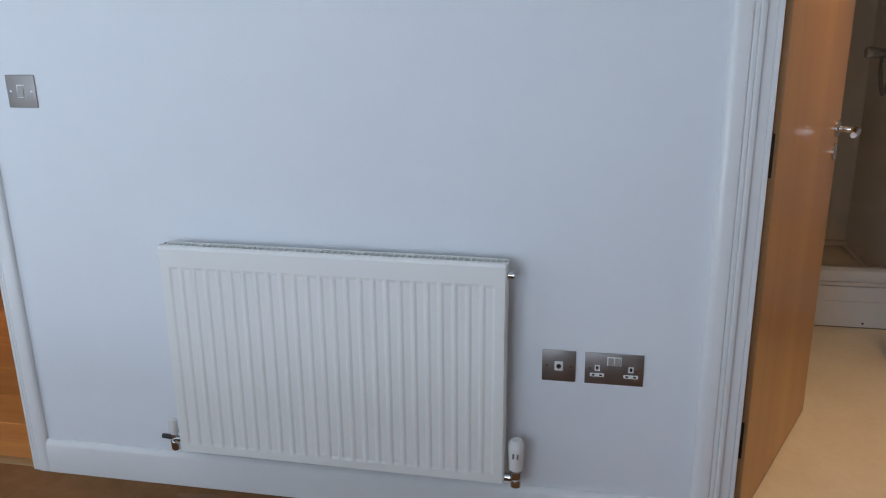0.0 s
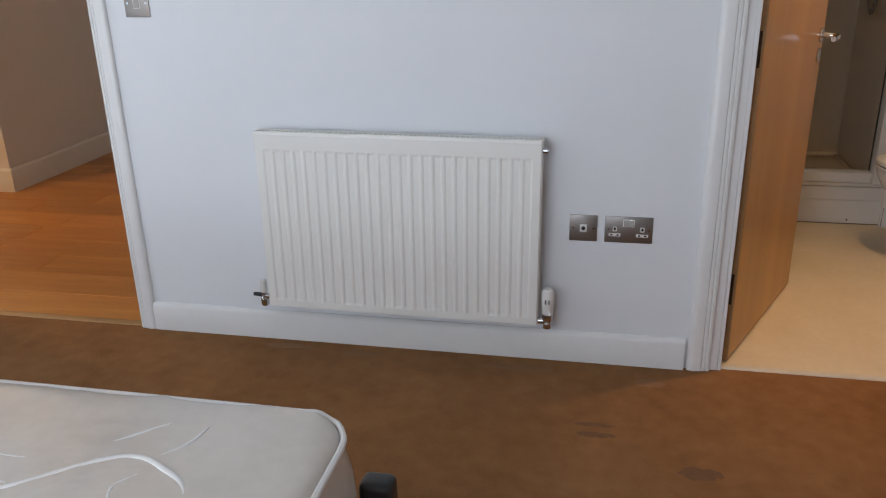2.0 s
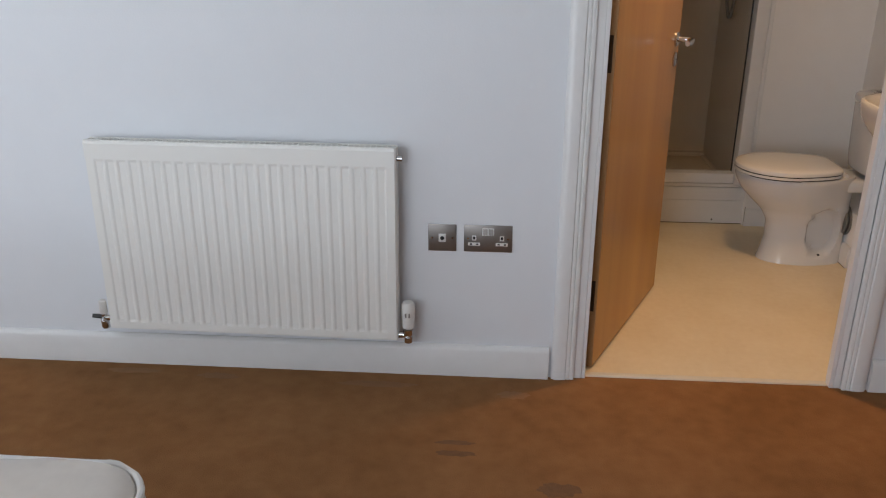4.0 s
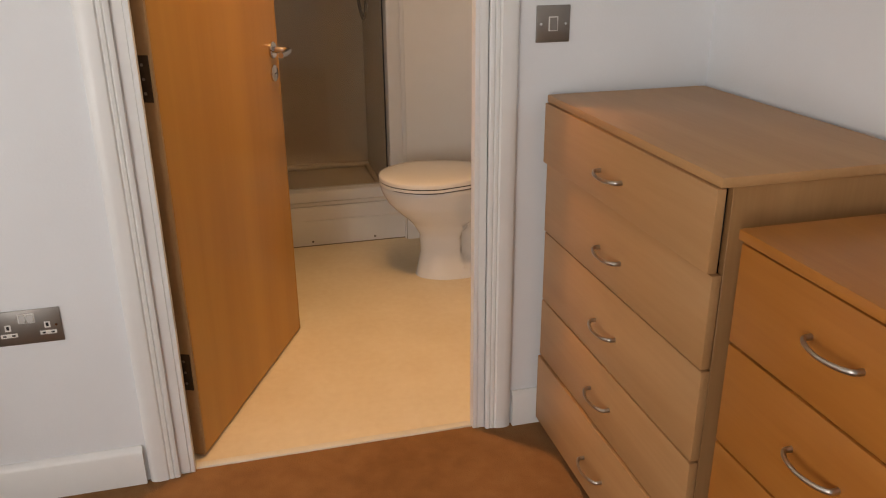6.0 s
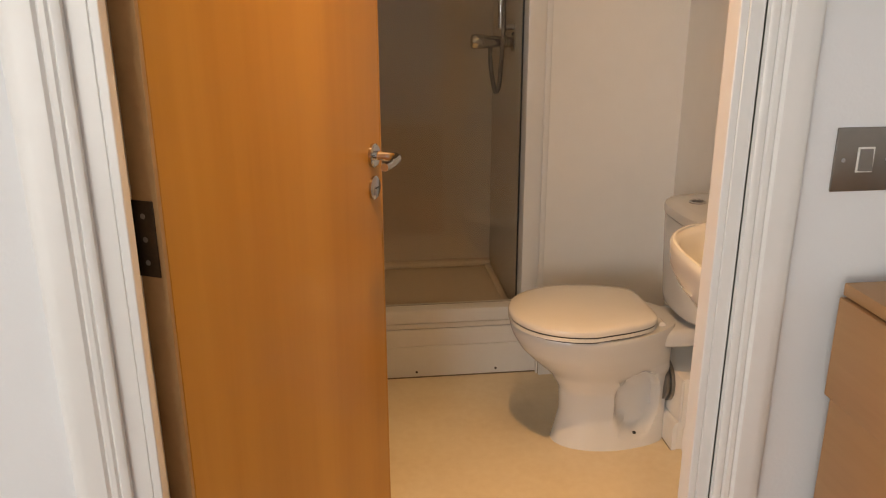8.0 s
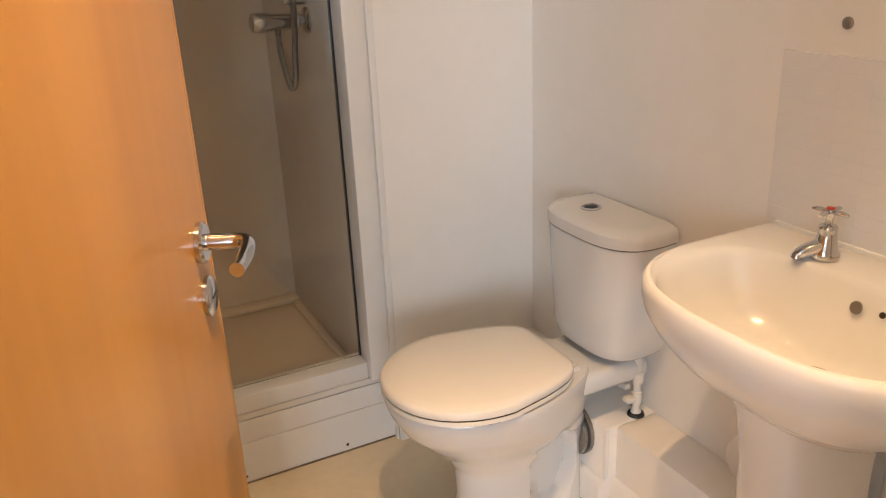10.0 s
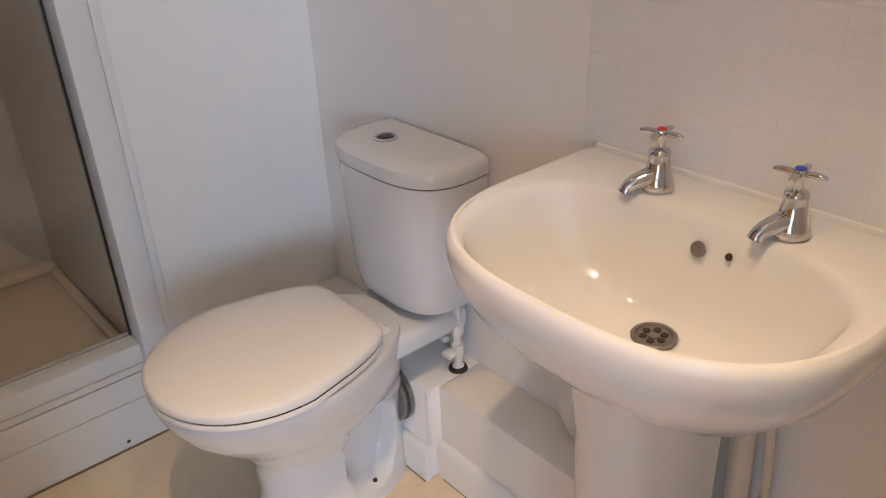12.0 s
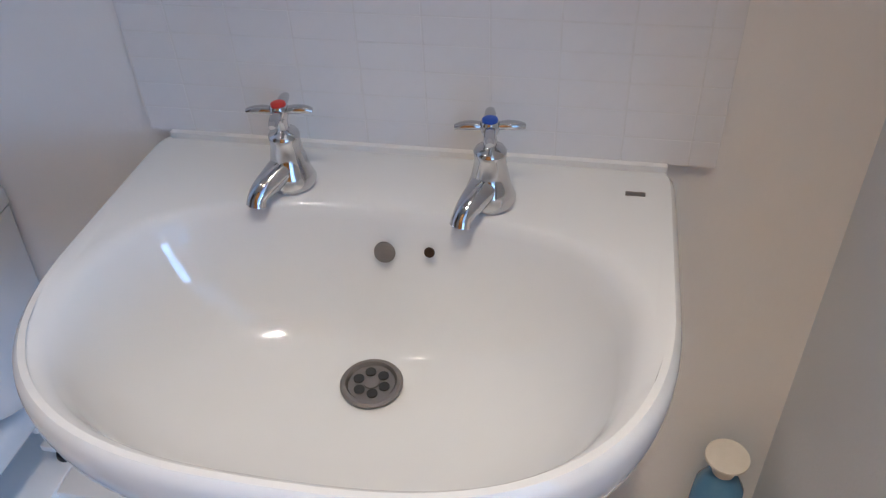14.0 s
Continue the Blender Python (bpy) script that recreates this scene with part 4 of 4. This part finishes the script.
bowl = gp("bowl", loft([outer(0.45, 0.615), outer(0.62, 0.635), outer(0.80, 0.675), outer(0.92, 0.715), outer(0.985, 0.750), outer(1.0, 0.772), outer(1.0, 0.788), outer(0.992, 0.797), outer(0.975, 0.8015), outer(0.955, 0.8015),
                        inner(1.06, 0.799), inner(1.02, 0.7955), inner(0.985, 0.786), inner(0.95, 0.765), inner(0.89, 0.735, 0.0), inner(0.78, 0.702, -0.006), inner(0.60, 0.678, -0.018), inner(0.38, 0.664, -0.032), inner(0.19, 0.658, -0.040)], cap_end=True), CERAMIC)
DX, DY = 1.402, BY
waste = gp("waste", lathe([(0.0295, 0), (0.030, 0.002), (0.028, 0.0042), (0.0245, 0.0042), (0.0225, 0.0005), (0.0, 0.0003)], 40, m=Matrix.Translation((DX, DY, 0.6625))), STEEL, "round steel waste with a holed grid")
gp("waste_recess", lathe([(0.0225, 0), (0.0222, 0.0008), (0.0, 0.0009)], 32, m=Matrix.Translation((DX, DY, 0.6629))), STEEL, parent=waste)
for k in range(6):
    a = math.pi * k / 3 + 0.3
    gp("waste_hole", lathe([(0.0052, 0), (0.0052, 0.0014)], 14, m=Matrix.Translation((DX + 0.0135 * math.cos(a), DY + 0.0135 * math.sin(a), 0.6638))), BLACK, parent=waste)
gp("grid_hub", lathe([(0.0075, 0), (0.0072, 0.0014), (0.003, 0.0018)], 20, m=Matrix.Translation((DX, DY, 0.6637))), STEEL, parent=waste)
gp("overflow", lathe([(0.0105, 0), (0.0098, 0.002), (0.0, 0.0016)], 24, m=along((1.4785, BY - 0.002, 0.7615), (1.40, BY - 0.002, 0.790))), STEEL, "dark round overflow hole", bowl)
gp("chain_hole", lathe([(0.0052, 0), (0.0048, 0.0016), (0.0, 0.0012)], 18, m=along((1.4795, BY - 0.045, 0.7655), (1.40, BY - 0.045, 0.790))), BRONZE, "small chain stay hole", bowl)
gp("maker_mark", boxes(((1.545, 0.234, 0.7990), (1.5500, 0.252, 0.8022))), STEEL, "small dark plain mark", bowl)
gp("sealant_bead", boxes(((EAST - 0.0150, 0.214, 0.786), (EAST - 0.0070, 0.726, 0.8085)), bevel=0.0015), SEALANT, "white sealant bead")


def column(z, w, xf, xb=1.475):
    return [Vector((xb - (xb - xf) * max(0.0, math.sin(math.pi * k / 32)) ** (2 / 2.6), BY + 0.013 - 0.87 * w * math.copysign(abs(math.cos(math.pi * k / 32)) ** (2 / 2.6), math.cos(math.pi * k / 32)), z)) for k in range(33)]


gp("pedestal", loft([column(0.0025, 0.128, 1.285), column(0.02, 0.124, 1.290), column(0.05, 0.113, 1.304), column(0.15, 0.103, 1.318), column(0.35, 0.098, 1.322), column(0.52, 0.099, 1.315), column(0.60, 0.106, 1.300), column(0.648, 0.118, 1.285)]), CERAMIC, "white ceramic pedestal column")


def tap(x, y, disc, label):
    """Pillar tap: bell-shaped body, short low spout turned aside, cross head on a thin spindle."""
    z, n = 0.8005, 32
    aim = math.radians(155)
    fx, fy = math.cos(aim), math.sin(aim)
    rings = []
    for h, r, lean in ((0, 0.0215, 0.0), (0.003, 0.0235, 0.0), (0.007, 0.0238, 0.0), (0.013, 0.0222, 0.001), (0.020, 0.0198, 0.001), (0.029, 0.0172, 0.0), (0.039, 0.0152, 0.0), (0.047, 0.0142, 0.0), (0.050, 0.0146, 0.0), (0.0545, 0.0148, 0.0),
                       (0.0575, 0.0128, 0.0), (0.059, 0.0085, 0.0), (0.061, 0.0062, 0.0), (0.069, 0.0058, 0.0), (0.073, 0.0072, 0.0), (0.076, 0.0086, 0.0), (0.083, 0.0088, 0.0), (0.085, 0.0075, 0.0)):
        rings.append([Vector((x + fx * lean + r * math.cos(2 * math.pi * k / n), y + fy * lean + r * math.sin(2 * math.pi * k / n), z + h)) for k in range(n)])
    t = gp("tap", loft(rings), CHROME, label)

    def at(d, h):
        return (x + fx * d, y + fy * d, z + h)
    gp("spout", tube([at(-0.004, 0.022), at(0.010, 0.0205), at(0.025, 0.017), at(0.037, 0.0135), at(0.0455, 0.0085), at(0.048, 0.0025)], lambda q: 0.0165 - 0.0072 * min(1.0, q * 1.25) + 0.0010 * max(0, q - 0.8) / 0.2, 18, 6, flat=0.92), CHROME, parent=t)
    gp("spout_mouth", lathe([(0.0072, 0), (0.0072, 0.0012)], 16, m=along(at(0.0482, 0.0024), at(0.0488, 0.001))), BLACK, parent=t)
    for k in range(4):
        a = math.radians(8) + math.pi / 2 * k
        c, s = math.cos(a), math.sin(a)
        gp("cross_arm", tube([(x + d * c, y + d * s, z + h) for d, h in ((0.004, 0.0795), (0.014, 0.0805), (0.024, 0.0802), (0.0305, 0.0790))],
                             lambda q: 0.0030 + 0.0022 * math.sin(math.pi * min(1.0, 0.15 + 0.85 * q)), 14, 5, flat=0.75), CHROME, parent=t)
    gp("indicator", lathe([(0.0070, 0), (0.0068, 0.0018), (0.005, 0.0028), (0.002, 0.0032)], 20, m=Matrix.Translation((x, y, z + 0.0848))), disc, parent=t)


tap(1.524, 0.568, RED, "chrome cross-head tap with a red disc")
tap(1.520, 0.374, BLUE, "chrome cross-head tap with a blue disc")
wp = gp("waste_pipe", tube([(1.46, 0.44, 0.575), (1.50, 0.425, 0.575), (1.535, 0.405, 0.572), (1.545, 0.400, 0.545), (1.545, 0.398, 0.42), (1.545, 0.396, 0.30), (1.545, 0.396, 0.236)], 0.0185, 18, 6), CREAM_PLASTIC, "cream plastic waste pipe behind the pedestal")
gp("compression_nut", lathe([(0.026, 0), (0.027, 0.004), (0.027, 0.026), (0.022, 0.03)], 18, m=Matrix.Translation((1.545, 0.399, 0.490))), CREAM_PLASTIC, parent=wp)
gp("supply_pipe", tube([(1.53, 0.376, 0.62), (1.545, 0.372, 0.56), (1.565, 0.365, 0.40), (1.568, 0.362, 0.236)], 0.0075, 12, 6), CREAM_PLASTIC, "thin cream supply pipe")
cap = thing("access_cap", "round white plastic pipe cap on the boxing behind the pedestal", "pipe cap", Matrix.Translation((1.55, 0.695, 0.2345)))
part("disc", lathe([(0.062, 0), (0.064, 0.004), (0.062, 0.012), (0.055, 0.016), (0.0, 0.0165)], 40, m=along((0.018, 0, 0.064), (-0.2, 0.0, 0.064))), PLASTIC, cap)
part("brass_screw", lathe([(0.008, 0), (0.007, 0.004)], 14, m=along((0.0015, 0.012, 0.070), (-0.2, 0.012, 0.070))), BRONZE, cap, "small brass centre screw")

bottle = thing("cleaner_bottle", "blue cleaning bottle with a broad pale cap on the boxing", "bottle", Matrix.Translation((1.550, 0.096, 0.2345)))
part("body", lathe([(0.026, 0), (0.030, 0.006), (0.031, 0.10), (0.029, 0.140), (0.018, 0.163), (0.013, 0.170)], 28), BLUE_GLASS, bottle, "blue plastic body")
part("cap", lathe([(0.0135, 0.1705), (0.014, 0.186), (0.022, 0.193), (0.026, 0.1965), (0.0255, 0.1995), (0.0, 0.2015)], 28), CREAM_PLASTIC, bottle, "broad pale flat cap")
solid("wall_fixing", lathe([(0.010, 0), (0.010, 0.003), (0.006, 0.006)], 20, m=along((EAST - 0.0003, 0.638, 1.163), (0, 0.638, 1.163))), STEEL, "small round grey metal screw cap above the tiles", "wall fixing")

# ---------------------------------------------------------------- shower
GY = 1.628
shower = thing("shower_enclosure", "white framed glass shower enclosure in an alcove", "shower", Matrix.Translation((0.7, GY, 0)))
sinv = shower.matrix_world.inverted()


def sp(name, bm, mat, label="", parent=None):
    bm.transform(sinv)
    return part(name, bm, mat, parent or shower, label)


sp("riser_panel", boxes(((0.301, 1.575, 0.003), (1.150, 1.590, 0.1205)), ((0.301, 1.5755, 0.1212), (1.150, 1.590, 0.186)), bevel=0.0015, seg=1), GLOSS, "white plastic panel below the shower tray")
sp("tray", boxes(((0.245, 1.592, 0.150), (1.0985, 2.299, 0.170)), ((0.245, 2.245, 0.1702), (1.0985, 2.299, 0.192)), ((0.245, 1.6802, 0.1702), (0.285, 2.2448, 0.184)), ((1.0700, 1.6802, 0.1702), (1.0985, 2.2448, 0.184)), bevel=0.008, seg=3), SHOWER_WALL, "shallow shower tray with raised rim")
sp("tray_rim", loft([[(x, y, z) for y, z in ((1.580, 0.1875), (1.5745, 0.190), (1.5735, 0.194), (1.5765, 0.2045), (1.581, 0.2068), (1.680, 0.2068), (1.680, 0.1875))] for x in (0.301, 1.1425)]), ACRYLIC, "white acrylic tray rim")
sp("frame_post", boxes(((1.083, 1.556, 0.2072), (1.1435, 1.655, 2.09)), bevel=0.005), GLOSS)
sp("frame_post", boxes(((0.3015, 1.600, 0.207), (0.345, 1.655, 2.09)), bevel=0.005), GLOSS)
sp("bottom_rail", boxes(((0.3455, 1.5765, 0.2072), (1.0825, 1.650, 0.256)), bevel=0.004), GLOSS)
sp("top_rail", boxes(((0.3455, 1.604, 2.04), (1.0825, 1.650, 2.09)), bevel=0.004), GLOSS)
sp("edge_trim", boxes(((1.139, 1.547, 0.2072), (1.158, 1.5545, 2.09)), bevel=0.003), GLOSS, "narrow white cover strip")
sp("glass_seal", boxes(((1.0780, 1.622, 0.257), (1.0825, 1.634, 2.039))), BLACK, "dark rubber glass seal")
gl = sp("glass_panel", boxes(((0.346, 1.626, 0.257), (1.0775, 1.631, 2.039))), TINT_GLASS, "lightly tinted clear shower glass")
gl.visible_shadow = False
for x in (1.003, 0.72):
    sp("panel_screw", lathe([(0.0045, 0), (0.004, 0.0012)], 12, m=along((x, 1.5748, 0.022), (x, 0, 0.022))), BRONZE, "small rusty screw")
sp("dirty_joint", boxes(((0.31, 1.570, 0.0022), (1.150, 1.5748, 0.005)), ((1.1505, 1.553, 0.0022), (1.1535, 1.5885, 0.095))), GRIME, "dark dirty joint at the floor")

mixer = thing("shower_mixer", "chrome shower valve with a looped hose on the shower wall", "shower mixer", Matrix.Translation((1.0958, 1.85, 1.135)))
part("wall_rose", lathe([(0.034, 0), (0.034, 0.005), (0.028, 0.011), (0.017, 0.014), (0.016, 0.024)], 28, m=along((0, 0, 0), (-1, 0, 0))), CHROME, mixer, "round chrome rose on the wall")
part("control_knob", lathe([(0.021, 0), (0.0245, 0.003), (0.0245, 0.020), (0.021, 0.023)], 24, m=along((-0.0245, 0, 0), (-1, 0, 0.02))), CHROME, mixer)
part("bar", lathe([(0.0175, 0), (0.0205, 0.004), (0.0215, 0.050), (0.0245, 0.054), (0.0255, 0.088), (0.0235, 0.098), (0.016, 0.103), (0.0, 0.104)], 28, m=along((-0.0485, 0, 0), (-1, 0, 0.03))), CHROME, mixer)
part("hose", tube([(-0.082, -0.002, -0.018), (-0.083, -0.004, -0.05), (-0.077, -0.006, -0.11), (-0.064, -0.008, -0.168), (-0.052, -0.010, -0.150), (-0.046, -0.010, -0.08), (-0.044, -0.030, 0.02), (-0.042, -0.030, 0.16), (-0.040, -0.004, 0.40), (-0.046, 0.004, 0.68)], 0.0080, 12, 8), HOSE, mixer, "flexible dark metal hose")
rail = thing("shower_rail", "chrome riser rail with a hand shower in the shower alcove", "shower rail", Matrix.Translation((1.0955, 1.865, 1.23)) @ Matrix.Rotation(radians(-90), 4, 'Z'))
part("rail", rod((0, -0.045, -0.05), (0, -0.045, 0.66), 0.0095, 16), CHROME, rail)
for z in (-0.045, 0.655):
    part("rail_bracket", rod((0, 0.0045, z), (0, -0.045, z), 0.012, 16), CHROME, rail)
part("hand_shower", lathe([(0.011, 0), (0.012, 0.14), (0.018, 0.17), (0.042, 0.19), (0.042, 0.2), (0.0, 0.202)], 24, m=along((0, -0.06, 0.56), (0, -0.15, 0.70))), CHROME, rail)

# ---------------------------------------------------------------- ceiling lights of bathroom and hall, all out of view


def downlight(x, y):
    d = thing("downlight", "unseen round white recessed ceiling downlight, lit", "ceiling light", Matrix.Translation((x, y, CEIL)), group="bathroom downlights")
    part("bezel", lathe([(0.030, -0.0005), (0.043, -0.0005), (0.043, -0.004), (0.034, -0.006), (0.030, -0.003)], 32), GLOSS, d)
    part("bulb", lathe([(0.028, -0.0005), (0.028, -0.003), (0.0, -0.0035)], 24), EMIT, d, "glowing halogen bulb")


for lx, ly, watts, cone, tone in DOWNLIGHTS:
    downlight(lx, ly)
hl = thing("hall_light", "round glass ceiling light in the hall, lit", "ceiling light", Matrix.Translation((-4.1, 0.75, CEIL)))
part("base", lathe([(0.12, -0.001), (0.12, -0.02), (0.11, -0.03)], 32), GLOSS, hl)
part("shade", lathe([(0.11, -0.0305), (0.13, -0.05), (0.10, -0.09), (0.0, -0.105)], 32), OPAL, hl, "glowing opal shade")

# ---------------------------------------------------------------- splashback tiles
splash = thing("splashback", "small glossy white rectangular tiles above the basin", "splashback", kind=S)
TY0, TY1, TZ0, TZ1 = 0.170, 0.750, 0.8075, 1.112
part("bedding", boxes(((EAST - 0.00845, TY0, TZ0), (EAST - 0.0003, TY1, TZ1))), GROUT, splash, "pale grout bed")
tile_meshes = {}
pw, ph = 0.0628, 0.0277
y = TY1
random.seed(8)
while y - TY0 > 0.004:
    ya = max(TY0, y - (0.052 if y == TY1 else pw))
    z = TZ0
    while TZ1 - z > 0.004:
        zb = min(TZ1, z + ph)
        w, h = y - ya - 0.0009, zb - z - 0.0008
        key = (round(w, 4), round(h, 4))
        if key not in tile_meshes:
            tile_meshes[key] = finish("tile", boxes(((-0.0025, -w / 2, -h / 2), (0.0025, w / 2, h / 2)), bevel=0.0005, seg=1), TILE)
        o = new("tile", tile_meshes[key])
        o.parent = splash
        o.matrix_basis = pose(EAST - 0.0062 + random.uniform(-0.0001, 0.0001), (y + ya) / 2, (z + zb) / 2, 0, random.uniform(-0.15, 0.15), random.uniform(-0.12, 0.12))
        z = zb
    y = ya

# ---------------------------------------------------------------- hall laminate
floor_hall = thing("floor_hall", "glossy orange laminate plank floor in the hall", "floor", kind=S)
part("underlay", boxes(((-5.0, 0.022, -0.06), (-1.6, 4.0, -0.010))), DARK_GAP, floor_hall)
plank_w = 0.192
plank_meshes = {}
random.seed(11)
y = 0.036
while y < 3.98:
    x = -5.0
    w = min(plank_w, 4.0 - y)
    first = 0.35 + 0.85 * random.random()
    while x < -1.62:
        ln = min(first if x == -5.0 else 1.26, -1.6 - x)
        key = (round(ln, 3), round(w, 3))
        if key not in plank_meshes:
            plank_meshes[key] = finish("plank", boxes(((-ln / 2 + 0.0006, -w / 2 + 0.0006, -0.0098), (ln / 2 - 0.0006, w / 2 - 0.0006, 0.0)), bevel=0.0009, seg=1), PLANK)
        o = new("plank", plank_meshes[key])
        o.parent = floor_hall
        o.matrix_basis = pose(x + ln / 2, y + w / 2, 0.001)
        x += ln
    y += plank_w
